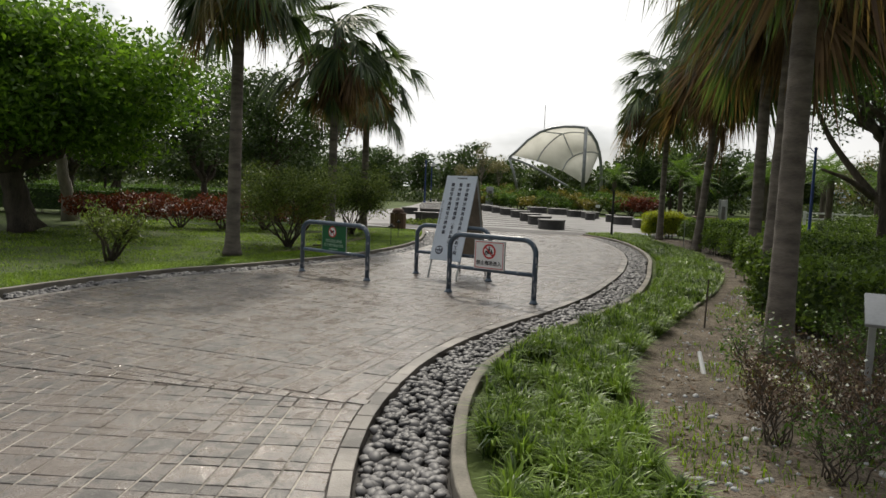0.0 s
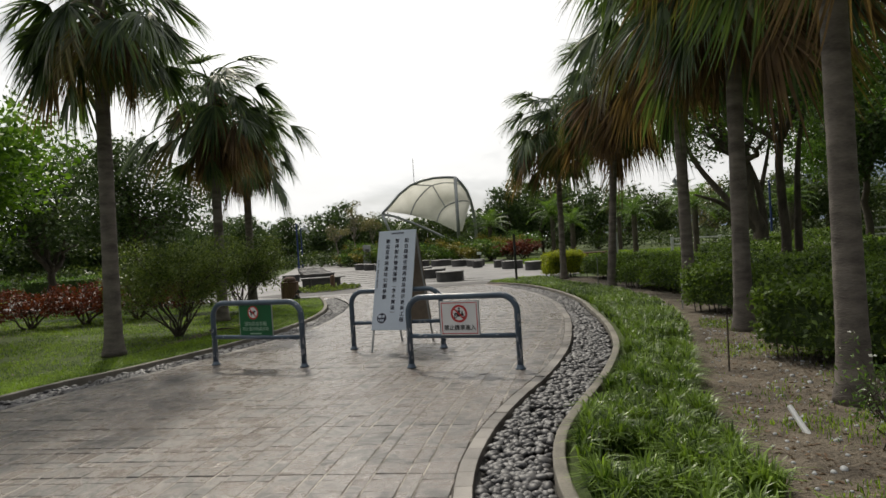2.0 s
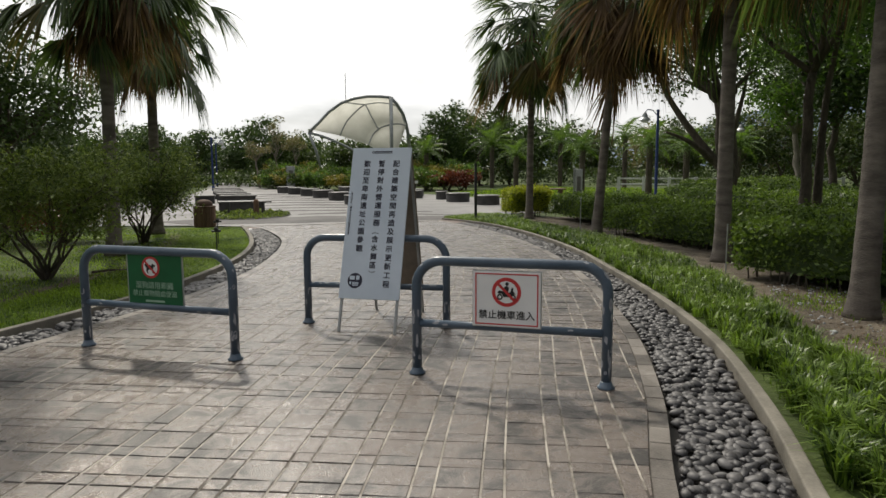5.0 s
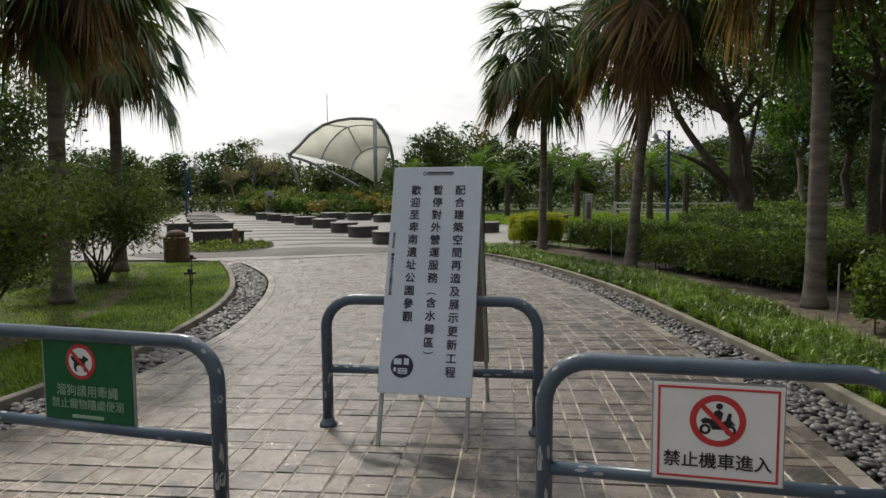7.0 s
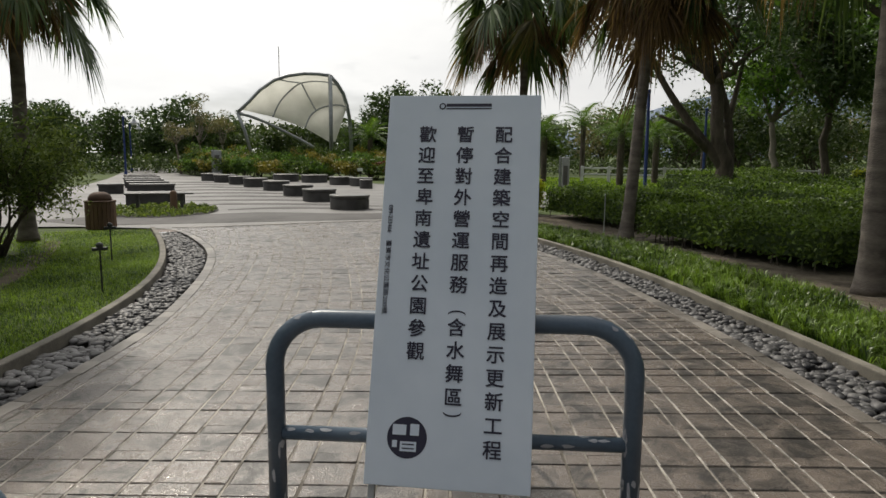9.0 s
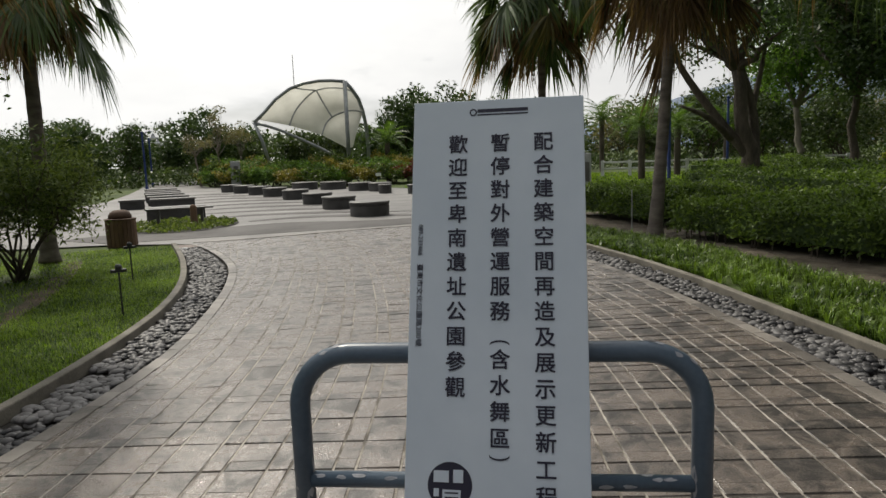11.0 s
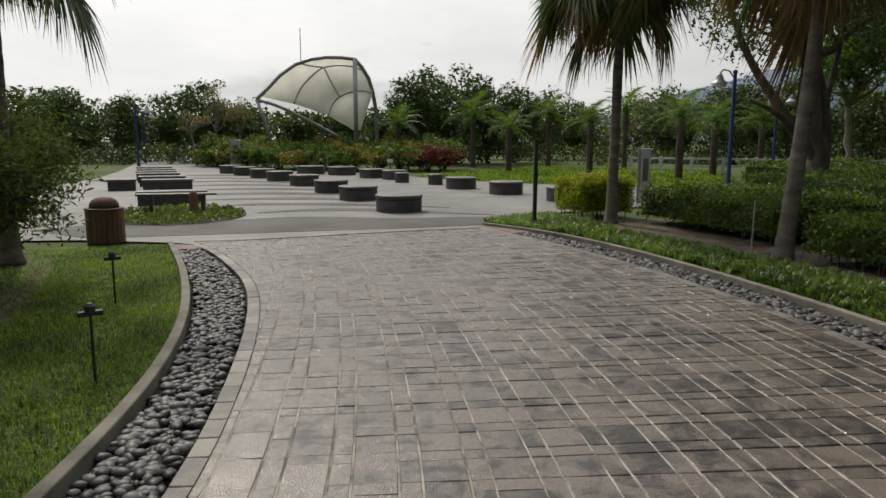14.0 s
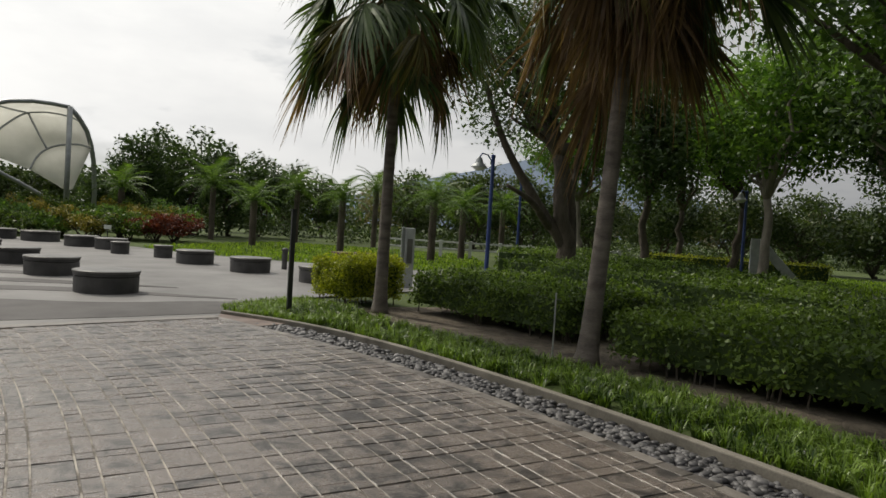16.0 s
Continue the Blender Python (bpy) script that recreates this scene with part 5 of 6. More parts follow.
def canvas_point(u, w):
    """u runs along a ring, w from the focus (0) to the rim (3)."""
    i = min(2, int(w))
    f = w - i
    rings = (FOCUS_RING, INNER_RING, OUTER_RING, RIM_RING)
    a, b = along(rings[i], u), along(rings[i + 1], u)
    d = (RING_DEPTH[i] + (RING_DEPTH[i + 1] - RING_DEPTH[i]) * f + 0.35 * math.sin(math.pi * f) * (1 if i < 2 else 0.6)) * math.sin(math.pi * min(1, 0.06 + 0.9 * u)) ** 0.7
    grow = 1 + d / 46
    x, z = a[0] + (b[0] - a[0]) * f, a[1] + (b[1] - a[1]) * f
    return (1.0 + (x - 1.0) * grow, d, 1.6 + (z - 1.6) * grow)


g = Geo()
nu, nv = 30, 18
g.add([canvas_point(i / nu, 3 * j / nv) for i in range(nu + 1) for j in range(nv + 1)],
      [(i * (nv + 1) + j, (i + 1) * (nv + 1) + j, (i + 1) * (nv + 1) + j + 1, i * (nv + 1) + j + 1) for i in range(nu) for j in range(nv)])
part("canvas", g, M_CANVAS, can, "cream-white stretched membrane", smooth=True)
part("upper_arch", Geo().tube([(x, 0, z) for x, z in UPPER], 0.11, 10), M_PIPE, can, smooth=True)
part("lower_pipe", Geo().tube([(x, 0, z) for x, z in LOWER], 0.10, 10), M_PIPE, can, smooth=True)
part("right_arch", Geo().tube([(x, 0.2 * i, z) for i, (x, z) in enumerate(RIGHT)], 0.13, 10), M_PIPE, can, smooth=True)
part("mast", Geo().tube([(5.84, -0.05, 6.7), (5.84, -0.05, 0)], 0.14, 10), M_PIPE, can, smooth=True)
part("leg", Geo().tube([(-0.19, 0, 4.1), (0.25, 0, 2.9), (1.0, 0, 0)], 0.10, 10), M_PIPE, can, smooth=True)
part("lightning_rod", Geo().tube([(2.53, 0.05, 6.2), (2.53, 0.05, 8.4)], 0.025, 6), M_PIPE, can)


def rib(points):
    part("rib", Geo().tube([(x, y - 0.05, z) for x, y, z in points], 0.055, 8), M_PIPE, can, smooth=True)


for w in (1.0, 2.0):
    rib([canvas_point(k / 24, w) for k in range(25)])
rib([canvas_point(0.44 - 0.10 * k / 16, 2.97 - 1.97 * k / 16) for k in range(17)])

# ---- small things on the lawn and the soil ----
def path_light(x, y, h):
    t = thing("path_light", "small dark garden light on a thin spike", "garden light", pose(x, y, -0.03), group="garden lights")
    part("spike", Geo().tube([(0, 0, 0), (0, 0, h)], 0.011, 6), M_POST, t)
    part("crossbar", Geo().box(0, 0, h, 0.16, 0.05, 0.035, turn=20, bevel=0.008), M_POST, t)
    part("lamp_head", Geo().lathe([(0.035, h + 0.015), (0.038, h + 0.05), (0.02, h + 0.07), (0.0, h + 0.072)], 12), M_POST, t)


path_light(-2.62, 17.15, 0.52)
path_light(-2.95, 19.6, 0.5)


def rod(name, x, y, h, r, m, label, tilt=(0, 0)):
    t = thing(name, label, "stake", pose(x, y, -0.03))
    part("shaft", Geo().tube([(0, 0, 0), (tilt[0] / 2, tilt[1] / 2, h / 2), (tilt[0], tilt[1], h)], [r, r * 0.9, r * 0.8], 7), m, t)


rod("plant_stake", 3.28, 8.3, 0.62, 0.011, M_BARK, "thin brown stake in the soil", (0.01, 0))
rod("plant_stake", 5.42, 20.6, 0.85, 0.012, M_GREY_LEG, "thin grey stake before the hedge")
rod("plant_stake", 5.15, 14.0, 0.75, 0.012, M_GREY_LEG, "thin grey stake before the hedge")
rod("pipe_stub", 2.78, 6.05, 0.16, 0.024, M_WHITE_WALL, "short white pipe stub in the soil", (0.0, 0.24))
for x, y, s in ((3.15, 9.4, 1), (4.7, 16.5, -1)):
    t = thing("hose", "pale irrigation hose lying on the soil", "hose", pose(x, y, 0))
    part("tube", Geo().tube([(0, 0, 0.01), (0.12 * s, 0.3, 0.012), (0.1 * s, 0.62, 0.01), (0.25 * s, 0.9, 0.012)], 0.013, 7), M_WHITE_WALL, t)
info = thing("info_panel", "tilted grey information panel on two legs", "sign", pose(3.78, 4.75, -0.02, 0, 0, -20))
pn = part("panel", Geo().box(0, 0, 0.0, 0.52, 0.36, 0.03, bevel=0.006), M_STELE, info)
pn.matrix_basis = pose(0, 0, 0.86, 30, 0, 0)
for x in (-0.2, 0.2):
    part("leg", Geo().box(x, 0.02, 0.42, 0.045, 0.045, 0.84, bevel=0.004), M_GREY_LEG, info)
for i, (x, y, h, w, fl) in enumerate(((3.05, 5.5, 0.78, 0.36, 70), (3.45, 5.15, 0.76, 0.42, 80), (4.1, 5.9, 0.85, 0.5, 60), (3.3, 4.2, 0.6, 0.4, 50), (4.6, 4.9, 0.7, 0.5, 30),
                                      (2.85, 4.35, 0.55, 0.30, 40), (3.0, 3.75, 0.5, 0.34, 30), (3.55, 4.55, 0.72, 0.4, 60), (3.85, 5.35, 0.8, 0.42, 60), (2.95, 4.9, 0.6, 0.26, 30))):
    shrub(x, y, h, w, M_DRY if i % 2 else M_LEAF_MID, "thin weedy plant with dry stalks and white flowers", 270 + i, 480, (0.04, 0.014), 14, 0.06, "weed", "weeds on the soil", fl // 2, 0.006)
stick = thing("fallen_branch", "short dead branch lying on the lawn", "branch", pose(-4.3, 15.9, -0.01))
part("wood", Geo().tube([(0, 0, 0.02), (0.25, 0.1, 0.03), (0.6, 0.16, 0.02)], [0.02, 0.018, 0.008], 6), M_BARK, stick)
rail = thing("white_railing", "low white concrete railing across the grove", "railing", pose(22.0, 41.0, 0, 0, 0, -38))
for k in range(9):
    part("post", Geo().box(-6 + 1.5 * k, 0, 0.45, 0.16, 0.16, 0.9, bevel=0.01), M_WHITE_WALL, rail)
for z in (0.45, 0.8):
    part("bar", Geo().box(0, 0, z, 12, 0.08, 0.09, bevel=0.01), M_WHITE_WALL, rail)
scu = thing("steel_sculpture", "angular blue-grey steel sculpture in the grove", "sculpture", pose(29.5, 31.0, 0, 0, 0, -55))
part("panel", Geo().box(-0.6, 0, 0.9, 0.5, 0.25, 2.0, bevel=0.02), M_STELE, scu)
brace = part("brace", Geo().box(0, 0, 0, 0.4, 0.2, 2.3, bevel=0.02), M_STELE, scu)
brace.matrix_basis = pose(0.35, 0, 0.85, 0, -42, 0)
tag_sign = thing("plant_label", "small white label among the bushes", "label", pose(5.0, 47.6, 0))
part("plate", Geo().box(0, 0, 0.62, 0.3, 0.02, 0.18), M_WHITE, tag_sign)
part("stem", Geo().box(0, 0, 0.27, 0.04, 0.02, 0.54), M_POST, tag_sign)

# distant hill, its haze carried by the blue-grey colour
g = Geo()
for k in range(61):
    a = radians(14 + 66 * k / 60)
    h = 18 + 72 * math.exp(-((k - 27) / 12) ** 2) + 7 * noise.noise(Vector((k * 0.21, 0, 0)))
    for d, z in ((760, -2), (800, h * 0.55), (860, h)):
        g.v.append((d * math.sin(a), d * math.cos(a), z))
for k in range(60):
    for j in range(2):
        g.f.append((k * 3 + j, (k + 1) * 3 + j, (k + 1) * 3 + j + 1, k * 3 + j + 1))
        g.k.append(0)
tagged(new("backdrop_hill", g.mesh("backdrop_hill", M_HILL, True)), "distant hill tinted blue-grey for haze", "hill", kind="structure")


# ---- grass ----
def blades_mesh(name, xy, length, width, rng, m, lean=0.6, z0=-0.03, az=None):
    """Bent blades of five corners each."""
    n = len(xy)
    if az is None:
        az = rng.uniform(0, 2 * math.pi, n)
    out = np.column_stack([np.cos(az), np.sin(az)])
    side = np.column_stack([-np.sin(az), np.cos(az)])
    L = length * rng.uniform(0.55, 1.15, n)
    k = rng.uniform(0.15, 1, n) * lean
    w = (width * rng.uniform(0.7, 1.2, n))[:, None]
    mid = xy + out * (L * k * 0.35)[:, None]
    tip = xy + out * (L * k)[:, None]
    zb = np.full(n, z0)
    zm, zt = z0 + L * 0.62, z0 + L * (1 - 0.45 * k)
    v = np.empty((n, 5, 3), np.float32)
    v[:, 0, :2], v[:, 1, :2] = xy - side * w / 2, xy + side * w / 2
    v[:, 2, :2], v[:, 3, :2] = mid - side * w * 0.42, mid + side * w * 0.42
    v[:, 4, :2] = tip
    v[:, 0, 2] = v[:, 1, 2] = zb
    v[:, 2, 2] = v[:, 3, 2] = zm
    v[:, 4, 2] = zt
    me = bpy.data.meshes.new(name)
    me.vertices.add(5 * n)
    me.vertices.foreach_set("co", v.ravel())
    order = np.array([0, 1, 3, 2, 2, 3, 4])
    me.loops.add(7 * n)
    me.loops.foreach_set("vertex_index", (np.arange(n)[:, None] * 5 + order).astype(np.int32).ravel())
    me.polygons.add(2 * n)
    me.polygons.foreach_set("loop_start", (np.arange(n)[:, None] * 7 + np.array([0, 4])).astype(np.int32).ravel())
    me.materials.append(m)
    me.update(calc_edges=True)
    return me


def grass(name, poly, count, length, width, m, label, lean=0.7, patchy=0.0, z0=-0.03, tuft=0):
    rng = np.random.default_rng(len(name) * 7 + count)
    p, az = fill_poly(poly, count, rng), None
    if tuft:
        roots = fill_poly(poly, max(1, count // tuft), rng)
        off = rng.normal(0, 0.026, (count, 2))
        p = roots[rng.integers(0, len(roots), count)] + off
        az = np.arctan2(off[:, 1], off[:, 0]) + rng.normal(0, 0.5, count)
        hit = inside(p, poly)
        p, az = p[hit], az[hit]
    if patchy:
        dens = np.array([noise.noise(Vector((x * 0.7, y * 0.7, 3))) + 0.5 * noise.noise(Vector((x * 2.3, y * 2.3, 8))) for x, y in p])
        p = p[dens + rng.normal(0, 0.15, len(p)) > patchy]
    return tagged(new(name, blades_mesh(name, p, length, width, rng, m, lean, z0, az)), label, "grass", kind="stuff")


def span(line, lo, hi):
    return [p for p in line if lo <= p[1] <= hi]


K_OUT = offset_line(KERB_R, 0.19)
near_strip = span(K_OUT, 1.4, 10) + list(reversed(span(SOIL_EDGE, 1.0, 10)))
far_strip = span(K_OUT, 9.8, 25.2) + [(4.2, 26.2), (5.2, 25.4)] + list(reversed(span(SOIL_EDGE, 9.8, 24)))
grass("tall_grass", near_strip, 27000, 0.25, 0.0165, M_GRASS, "dense arching tufts of green border grass along the kerb", 1.05, tuft=85)
grass("short_grass", near_strip, 3500, 0.10, 0.010, M_GRASS, "short green grass between the taller tufts", 1.0)
grass("border_grass", far_strip, 32000, 0.19, 0.014, M_GRASS, "dense green border grass along the kerb", 1.15, tuft=34)
L_OUT = offset_line(KERB_L, -0.10)
lawn_near = span(L_OUT, 3, 23.9) + [(x - 1.5, y) for x, y in reversed(span(L_OUT, 3, 23.9))]
lawn_mid = [(x - 1.5, y) for x, y in span(L_OUT, 3, 23.9)] + [(-12.5, 24.2), (-13, 6)]
grass("lawn_grass", lawn_near, 80000, 0.065, 0.007, M_LAWN, "thick green lawn grass along the kerb", 1.4)
trail = [p for p in offset_line(KERB_L, -1.55) if 13.5 < p[1] < 22.6]
tagged(ribbon(trail, [(x - 0.34 - 0.1 * math.sin(1.7 * y) - 0.06 * math.sin(5.3 * y), y) for x, y in trail], -0.028, 0.02, M_TRAIL, "worn_trail"), "worn brown trail in the lawn", "trail", kind="structure")
grass("lawn_grass_thin", lawn_mid, 95000, 0.055, 0.009, M_LAWN, "short green lawn grass with bare patches", 1.4, patchy=-0.2)
tip_grass = [(2.85, 25.2), (3.0, 25.9), (3.9, 26.5), (5.0, 26.8), (5.0, 25.3), (4.3, 24.2), (3.5, 23.9)]
grass("tip_grass", tip_grass, 5000, 0.14, 0.012, M_GRASS, "green ground cover at the tip of the grass strip", 0.9)
grass("far_lawn", [(5.6, 44), (7, 40.4), (9.4, 37.4), (13, 34.4), (18, 37), (24, 46), (16, 54), (9, 48)], 16000, 0.16, 0.04, M_LAWN, "rough green lawn beyond the plaza", 0.8)
grass("grove_lawn", [(13.6, 26), (17, 33), (22, 40), (36, 46), (42, 30), (32, 18), (20, 15), (14.2, 18)], 26000, 0.15, 0.04, M_LAWN, "rough sunlit lawn under the grove", 0.8)
soil_area = [(2.2, 2.5), (2.1, 5), (2.6, 7), (3.4, 9), (4.3, 11.3), (5.0, 13), (6.0, 13), (5.0, 8), (4.6, 2.5)]
grass("soil_weeds", soil_area, 16000, 0.09, 0.009, M_LAWN, "sparse weeds and tufts on the soil", 1.0, patchy=0.12)

litter = np.random.default_rng(15)
lp = fill_poly(soil_area, 2600, litter)
tagged(new("leaf_litter", quads_mesh("leaf_litter", leaf_quads(np.column_stack([lp, np.full(len(lp), -0.004)]), 0.05, 0.018, litter, up=2.5), M_DRY)), "dry leaves and twigs scattered on the soil", "leaf litter", kind="stuff")
lp = fill_poly(lawn_mid, 900, litter)
tagged(new("lawn_litter", quads_mesh("lawn_litter", leaf_quads(np.column_stack([lp, np.full(len(lp), 0.0)]), 0.06, 0.025, litter, up=2.5), M_DRY)), "dry leaves scattered on the lawn", "leaf litter", kind="stuff")

# ---- pebbles, stones and paving pieces ----
def pebble_mesh(seed, sub=2):
    bm = bmesh.new()
    bmesh.ops.create_icosphere(bm, subdivisions=sub, radius=0.5)
    for v in bm.verts:
        v.co *= 1 + 0.22 * noise.noise(v.co * 1.7 + Vector((seed * 5.1, 0, 0)))
    me = bpy.data.meshes.new("pebble")
    bm.to_mesh(me)
    bm.free()
    me.polygons.foreach_set("use_smooth", [True] * len(me.polygons))
    return me


PEBBLES = [pebble_mesh(s) for s in range(6)]
for me in PEBBLES:
    me.materials.append(M_PEBBLE)
PEB_V = [np.array([v.co[:] for v in me.vertices]) for me in PEBBLES]
PEB_F = np.array([p.vertices[:] for p in PEBBLES[0].polygons])


def pebble_rows(inner, outer, rng, lo, hi):
    """Places, sizes and turns of pebbles that fill the strip between two lines."""
    rows = []
    b = np.array(outer)
    for (x0, y0), (x1, y1) in zip(inner, inner[1:]):
        if not lo <= y0 <= hi:
            continue
        L = math.hypot(x1 - x0, y1 - y0)
        near = b[np.argmin(np.hypot(b[:, 0] - x0, b[:, 1] - y0))]
        wide = math.hypot(*(near - (x0, y0)))
        for k in range(max(1, int(L * wide * 480))):
            u, v = rng.random(), rng.uniform(0.08, 0.93)
            px, py = x0 + (x1 - x0) * u + (near[0] - x0) * v, y0 + (y1 - y0) * u + (near[1] - y0) * v
            s = rng.uniform(0.044, 0.094)
            rows.append((px, py, -0.056 + rng.uniform(0, 0.034), s * rng.uniform(1.0, 1.35), s * rng.uniform(0.75, 1.0), s * rng.uniform(0.45, 0.65), rng.uniform(0, 6.28), rng.uniform(-0.35, 0.35), rng.randrange(6)))
    return rows


def joined_pebbles(name, rows, m):
    vs, fs = [], []
    for i, (x, y, z, a, b, c, rz, rx, k) in enumerate(rows):
        rot = np.array(Euler((rx, rx * 0.7, rz)).to_matrix())
        vs.append((PEB_V[k] * (a, b, c)) @ rot.T + (x, y, z))
        fs.append(PEB_F + i * len(PEB_V[0]))
    v, f = np.concatenate(vs), np.concatenate(fs)
    me = bpy.data.meshes.new(name)
    me.vertices.add(len(v))
    me.vertices.foreach_set("co", v.astype(np.float32).ravel())
    me.loops.add(f.size)
    me.loops.foreach_set("vertex_index", f.astype(np.int32).ravel())
    me.polygons.add(len(f))
    me.polygons.foreach_set("loop_start", np.arange(0, f.size, 3, dtype=np.int32))
    me.polygons.foreach_set("use_smooth", np.ones(len(f), bool))
    me.materials.append(m)
    me.update(calc_edges=True)
    return new(name, me)


pr = random.Random(3)
right_rows = pebble_rows(PAVE_R, KERB_R, pr, -0.5, 23.8)
left_rows = pebble_rows(PAVE_L, KERB_L, pr, 0.0, 23.2)


def pebble_strip(rows, lo, hi, label):
    near = [r for r in rows if lo < r[1] < hi][:300]
    taken = set(near)
    strip = thing("pebble_strip", label, "pebbles", pose(0, 0, 0), group="pebble strips")
    for x, y, z, a, b, c, rz, rx, k in near:
        ob = new("pebble", PEBBLES[k])
        ob.parent = strip
        ob.matrix_basis = Matrix.LocRotScale((x, y, z), Euler((rx, rx * 0.7, rz)), (a, b, c))
    rest = joined_pebbles("pebble_rest", [r for r in rows if r not in taken], M_PEBBLE)
    rest.parent = strip
    tagged(rest, "rounded grey river pebbles", kind="stuff")


pebble_strip(right_rows, 2.75, 4.4, "strip of rounded grey river pebbles beside the border grass")
pebble_strip(left_rows, 14.0, 16.0, "strip of rounded grey river pebbles beside the lawn")
stone_xy = fill_poly(soil_area, 900, np.random.default_rng(4))
stone_rows = [(x, y, -0.01, s, s * 0.8, s * 0.6, pr.uniform(0, 6), 0.2, pr.randrange(6)) for x, y in stone_xy for s in [abs(pr.gauss(0, 0.022)) + 0.012]]
tagged(joined_pebbles("soil_stones", stone_rows, M_STELE), "small pale stones on the soil", "stones", kind="stuff")

# pale edging stones where the path meets the plaza
end_a = [(PAVE_L[-1][0] + 0.02, 24.02), (-1.4, 24.08), (0.2, 24.38), (1.6, 24.58), (PAVE_R[-1][0] - 0.05, 24.68)]
end_a = [(x, y - 0.06) for x, y in smooth_line(end_a, 0.2)]
tagged(ribbon(end_a, [(x, y + 0.22) for x, y in end_a], 0.009, 0.03, M_BORDER, "path_end_edging"), "pale edging stones at the end of the path", "edging", kind="structure")

# the paving: wide and narrow strips along the path, long and short tiles across it
CENTRE = smooth_line([(-2.95, 2), (-2.55, 4), (-1.95, 7), (-1.25, 9.6), (-0.5, 12), (0.15, 14.4), (0.5, 16.5), (0.75, 18.8), (0.85, 21), (0.75, 23.2), (0.55, 25.5)], 0.02)
inner_l, inner_r = np.array(offset_line(PAVE_L, 0.125)), np.array(offset_line(PAVE_R, -0.125))
FIELD = [tuple(p) for p in inner_l] + [(-1.4, 24.05), (0.2, 24.35), (1.6, 24.55)] + [tuple(p) for p in inner_r[::-1]]
WIDE, SLIM, GAP_U, GAP_S = 0.234, 0.116, 0.011, 0.007
# the older paving ends at a seam across the path
SEAM_A, SEAM_B = np.array((-5.6, 4.78)), np.array((0.3, 4.42))
seam_way = (SEAM_B - SEAM_A) / np.hypot(*(SEAM_B - SEAM_A))
seam_up = np.array((-seam_way[1], seam_way[0]))
cl = np.array(CENTRE)
arc = np.concatenate([[0], np.cumsum(np.hypot(*np.diff(cl, axis=0).T))])
tr = random.Random(8)


def rows_of(start, end):
    """Alternating wide and slim steps: (middle, width)."""
    out, u, k = [], start, 0
    while u < end:
        w = (WIDE, SLIM)[k % 2]
        out.append((u + w / 2, w))
        u += w
        k += 1
    return out


def on_path(s, u):
    """The place and turn at length s along the centre line and u to its right."""
    k = min(len(cl) - 2, int(np.searchsorted(arc, s)))
    d = cl[min(k + 20, len(cl) - 1)] - cl[max(k - 20, 0)]
    d = d / np.hypot(*d)
    return cl[k] + u * np.array([d[1], -d[0]]), math.atan2(d[1], d[0]) - math.pi / 2


OLD_TURN = radians(5.5)


def on_old(s, u):
    """The same on the straight older paving before the seam."""
    d = np.array([-math.sin(OLD_TURN), math.cos(OLD_TURN)])
    return np.array([-0.6, 4.5]) + (s - 12.0) * d + u * np.array([d[1], -d[0]]), OLD_TURN


def clip(poly, point, out):
    """The part of a convex outline that lies behind the line through point with outward normal out."""
    side = [(p - point) @ out for p in poly]
    res = []
    for i, p in enumerate(poly):
        q, a, b = poly[(i + 1) % len(poly)], side[i], side[(i + 1) % len(poly)]
        if a <= 0:
            res.append(p)
        if (a < 0) != (b < 0):
            res.append(p + (q - p) * (a / (a - b)))
    return res


def edge_clip(poly, line, sign):
    """Trims an outline along the nearest stretch of the path's edge."""
    mid = sum(poly) / len(poly)
    i = int(np.argmin(np.hypot(line[:, 0] - mid[0], line[:, 1] - mid[1])))
    way = line[min(i + 1, len(line) - 1)] - line[max(i - 1, 0)]
    if np.hypot(*(line[i] - mid)) > 0.5:
        return poly
    return clip(poly, line[i], sign * np.array([-way[1], way[0]]) / np.hypot(*way))


whole, trimmed, ribs = [], [], []
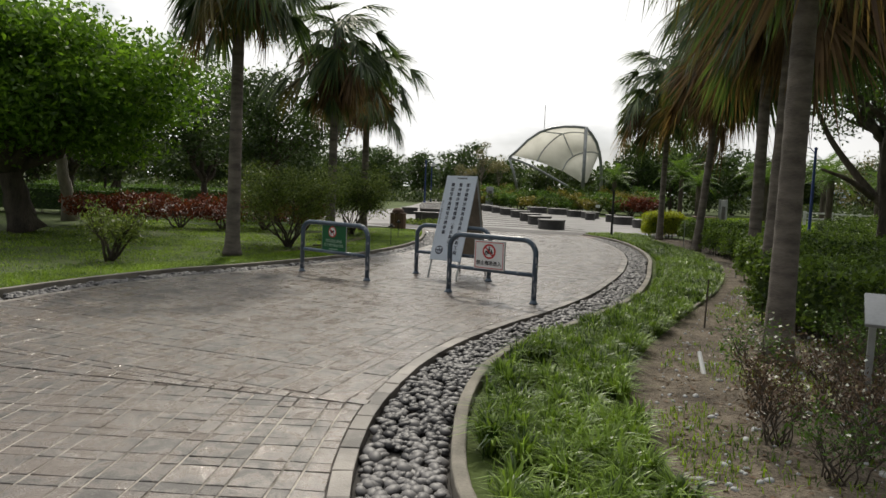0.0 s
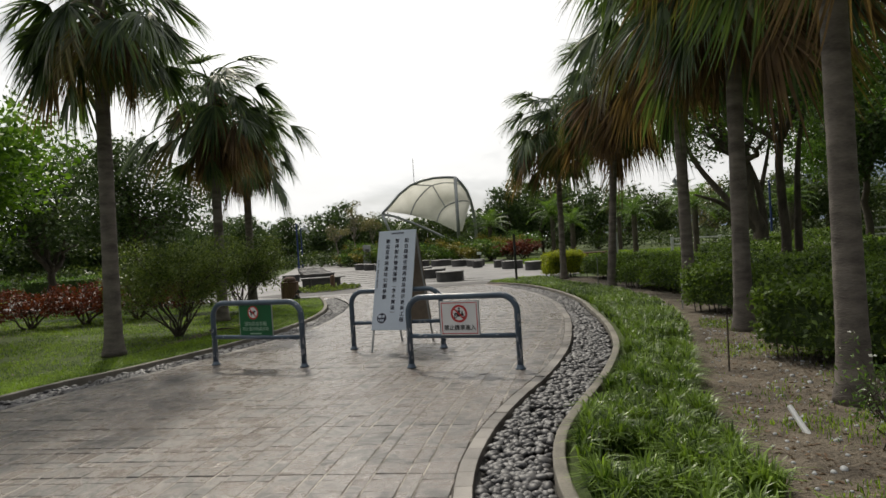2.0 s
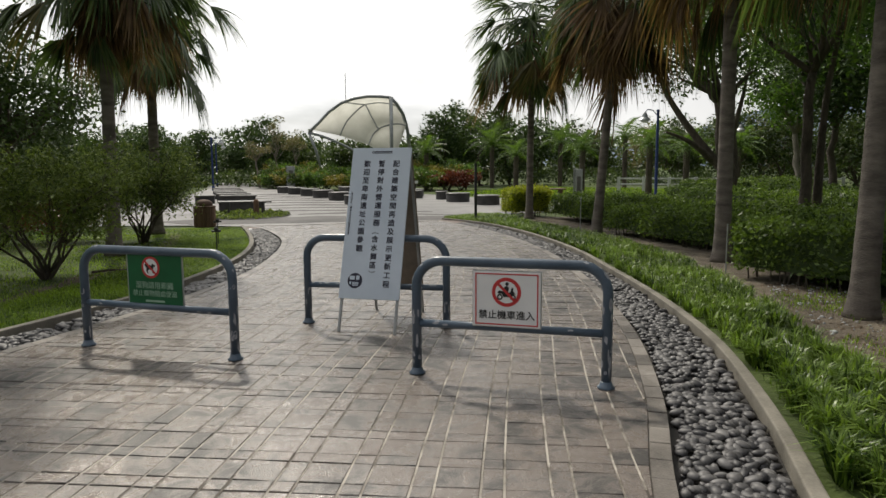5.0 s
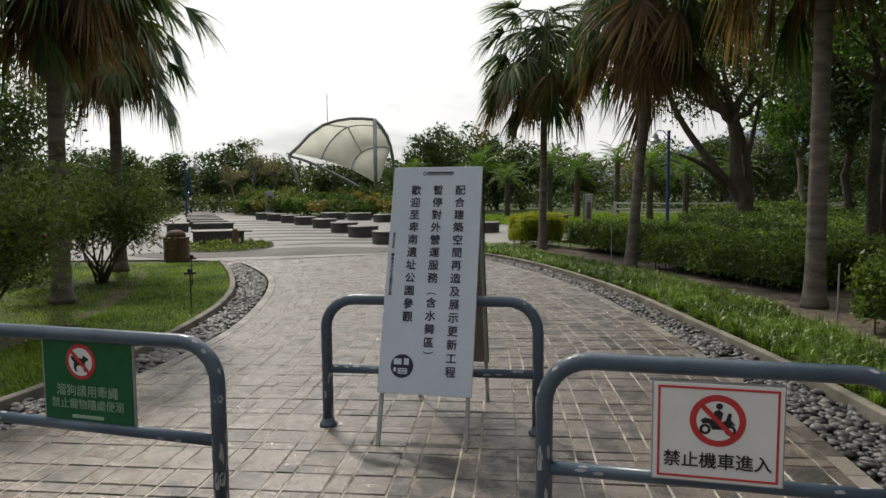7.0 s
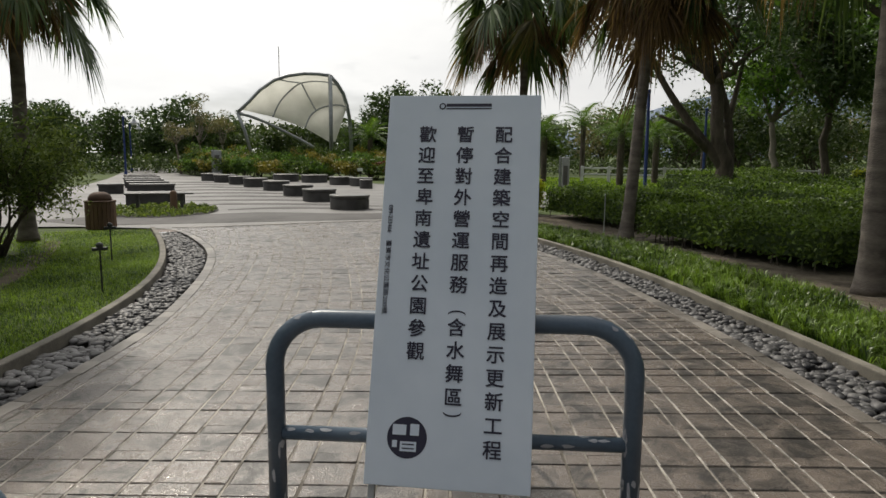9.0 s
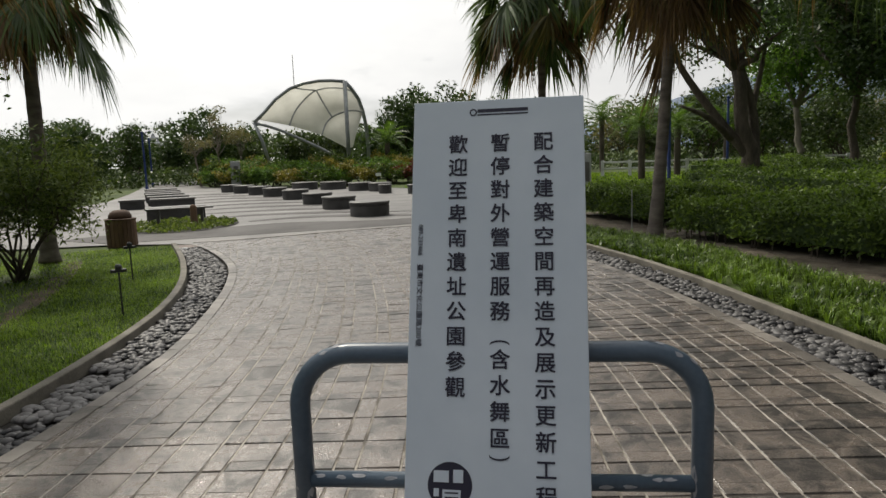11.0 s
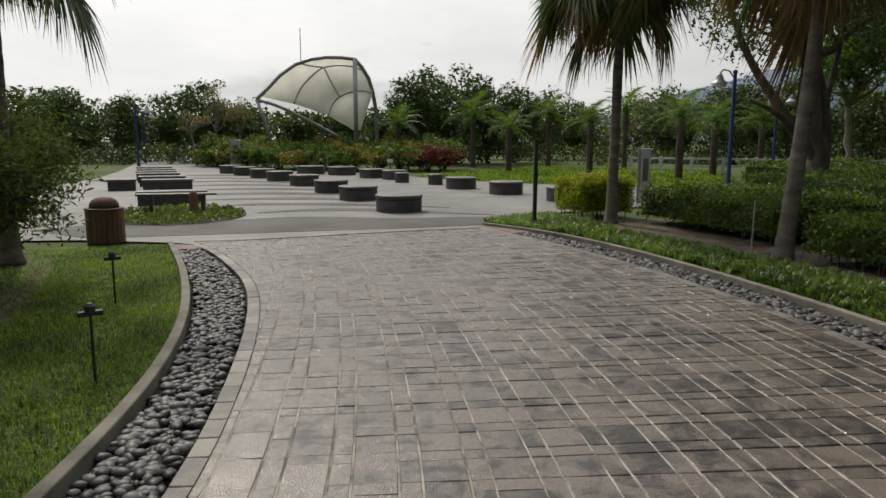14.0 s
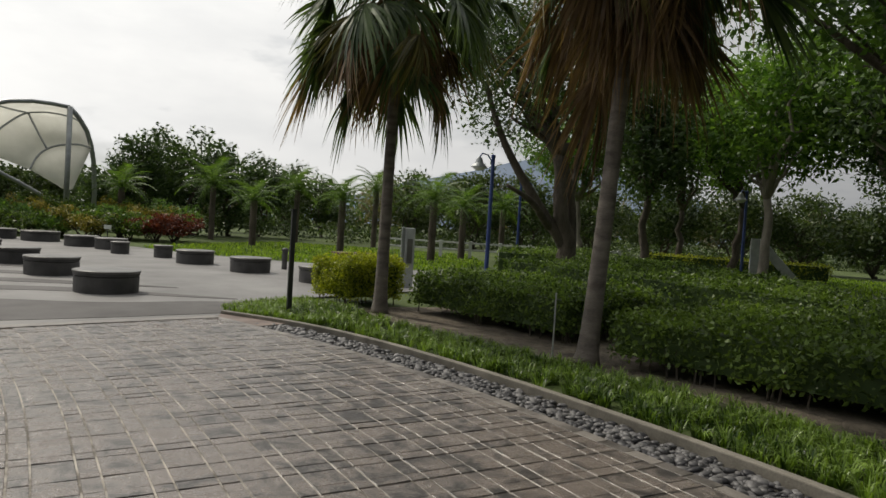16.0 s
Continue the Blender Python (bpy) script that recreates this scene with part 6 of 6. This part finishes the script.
for place, side, lengths, across in ((on_path, 1, rows_of(1.2, arc[-1] - 0.4), rows_of(-5.6, 7.5)), (on_old, -1, rows_of(0.6, 12.6), rows_of(-6.5, 9.5))):
    for s, l in lengths:
        mids = []
        for u, w in across:
            p, turn = place(s, u)
            mids.append((p, turn, w, l))
        centres = np.array([m[0] for m in mids])
        reach = inside(centres, FIELD) | inside(centres + 0.1, FIELD) | inside(centres - 0.1, FIELD) | inside(centres + (0.1, -0.1), FIELD) | inside(centres + (-0.1, 0.1), FIELD)
        gap = side * ((centres - SEAM_A) @ seam_up)
        for (p, turn, w, l), ok, g in zip(mids, reach, gap):
            if not ok or g < -0.15:
                continue
            ca, sa = math.cos(turn), math.sin(turn)
            hw, hl = (w - GAP_U) / 2, (l - GAP_S) / 2
            poly = [p + np.array([x * ca - y * sa, x * sa + y * ca]) for x, y in ((-hw, -hl), (hw, -hl), (hw, hl), (-hw, hl))]
            cut = clip(poly, SEAM_A + side * 0.062 * seam_up, -side * seam_up) if g < 0.3 else poly
            for line, sign in ((inner_l, 1), (inner_r, -1)):
                if len(cut) > 2:
                    cut = edge_clip(cut, line, sign)
            if len(cut) < 3:
                continue
            area = 0.5 * abs(sum(a[0] * b[1] - a[1] * b[0] for a, b in zip(cut, cut[1:] + cut[:1])))
            if area > 0.98 * 4 * hw * hl:
                whole.append((p[0], p[1], turn, w - GAP_U, l - GAP_S))
            elif area > 0.0012:
                trimmed.append(cut)
    # pale mortar lines between the strips
    for u, w in across:
        line = [place(s, u + w / 2)[0] for s in np.arange(lengths[0][0], lengths[-1][0], 0.2)]
        pts = np.array(line)
        ok = inside(pts, FIELD) & (side * ((pts - SEAM_A) @ seam_up) > 0.06)
        for i in range(len(pts) - 1):
            if ok[i] and ok[i + 1]:
                d = pts[i + 1] - pts[i]
                nrm = np.array([-d[1], d[0]]) / np.hypot(*d) * 0.0062
                ribs.append([(*(pts[i] + nrm), -0.003), (*(pts[i] - nrm), -0.003), (*(pts[i + 1] - nrm), -0.003), (*(pts[i + 1] + nrm), -0.003)])
rib_ob = new("mortar_lines", quads_mesh("mortar_lines", np.array(ribs)[:, ::-1].reshape(-1, 3), M_JOINT))
rib_ob.parent = path_base
tagged(rib_ob, "pale mortar lines between the paving strips", kind="stuff")


def piece_geo(poly, top, depth, rim=0.004):
    """A thin block over a convex outline with chamfered upper edges; top gives each corner's height."""
    n = len(poly)
    mid = sum(poly) / n
    inner = [p + (mid - p) / max(1e-6, np.hypot(*(mid - p))) * rim * 1.4 for p in poly]
    v = [(*p, -depth) for p in poly] + [(*p, top(p) - rim * 0.8) for p in poly] + [(*p, top(p)) for p in inner]
    f = [(r * n + i, r * n + (i + 1) % n, (r + 1) * n + (i + 1) % n, (r + 1) * n + i) for r in (0, 1) for i in range(n)]
    return v, f + [tuple(range(2 * n, 3 * n))]


def uneven(poly, level, tilt):
    """A slightly tipped top for one paving piece."""
    mid, tx, ty, z = sum(poly) / len(poly), tr.uniform(-tilt, tilt), tr.uniform(-tilt, tilt), tr.uniform(level - 0.002, level + 0.0015)
    return lambda p: z + (p[0] - mid[0]) * tx + (p[1] - mid[1]) * ty


def ordered(poly):
    area = sum(a[0] * b[1] - a[1] * b[0] for a, b in zip(poly, poly[1:] + poly[:1]))
    return poly if area > 0 else poly[::-1]


def corners(x, y, turn, w, l):
    ca, sa = math.cos(turn), math.sin(turn)
    return [np.array([x + a * ca - b * sa, y + a * sa + b * ca]) for a, b in ((-w / 2, -l / 2), (w / 2, -l / 2), (w / 2, l / 2), (-w / 2, l / 2))]


def joined_pieces(name, polys, m, label, depth=0.03, level=0.0, tilt=0.018):
    v, f = [], []
    for poly in polys:
        poly = ordered(poly)
        pv, pf = piece_geo(poly, uneven(poly, level, tilt), depth)
        f += [tuple(q + len(v) for q in face) for face in pf]
        v += pv
    me = bpy.data.meshes.new(name)
    me.from_pydata(v, [], f)
    me.materials.append(m)
    ob = new(name, me)
    ob.parent = path_base
    return tagged(ob, label, kind="stuff")


VARIANTS = {}


def variant(w, l):
    key = (round(w, 3), round(l, 3))
    if key not in VARIANTS:
        VARIANTS[key] = Geo().add(*piece_geo(corners(0, 0, 0, w, l), lambda p: 0.0, 0.03)).mesh("tile", M_TILE)
    return VARIANTS[key]


near_tiles = sorted((t for t in whole if 2.6 < t[1] < 16.0 and -2.2 < t[0] < 0.6), key=lambda t: abs(t[0] + 0.9 - 0.05 * (t[1] - 9)) + 0.3 * min(abs(t[1] - 8), abs(t[1] - 14)))[:300]
near_keys = set(near_tiles)
for t in near_tiles:
    ob = new("tile", variant(t[3], t[4]))
    ob.parent = path_base
    ob.matrix_basis = pose(t[0], t[1], tr.uniform(-0.0022, 0.0015), tr.uniform(-1.0, 1.0), tr.uniform(-1.0, 1.0), math.degrees(t[2]))
joined_pieces("tiles", [corners(*t) for t in whole if t not in near_keys] + trimmed, M_TILE_FAR, "grey-brown paving tiles, wide and narrow")

# uneven row of slim tiles along the seam
seam_row = []
s0 = 0.05
while s0 < 5.85:
    l = tr.choice((0.234, 0.234, 0.16))
    mid = SEAM_A + seam_way * (s0 + l / 2)
    if inside(np.array([mid]), FIELD)[0]:
        seam_row.append(corners(mid[0], mid[1], math.atan2(seam_way[1], seam_way[0]), l - 0.012, 0.098))
    s0 += l
joined_pieces("seam_tiles", seam_row, M_TILE_FAR, "slim uneven tiles along the seam", level=0.004, tilt=0.05)

# border row along both edges
border = []
for line, side in ((PAVE_R, -0.06), (PAVE_L, 0.06)):
    mid = offset_line(line, side)
    for a, b in zip(mid, mid[1:]):
        L = math.hypot(b[0] - a[0], b[1] - a[1])
        border.append(corners((a[0] + b[0]) / 2, (a[1] + b[1]) / 2, math.atan2(b[1] - a[1], b[0] - a[0]) - math.pi / 2, 0.118, L - 0.006))
joined_pieces("border_tiles", border, M_BORDER, "worn border tiles along the path edge", depth=0.085)
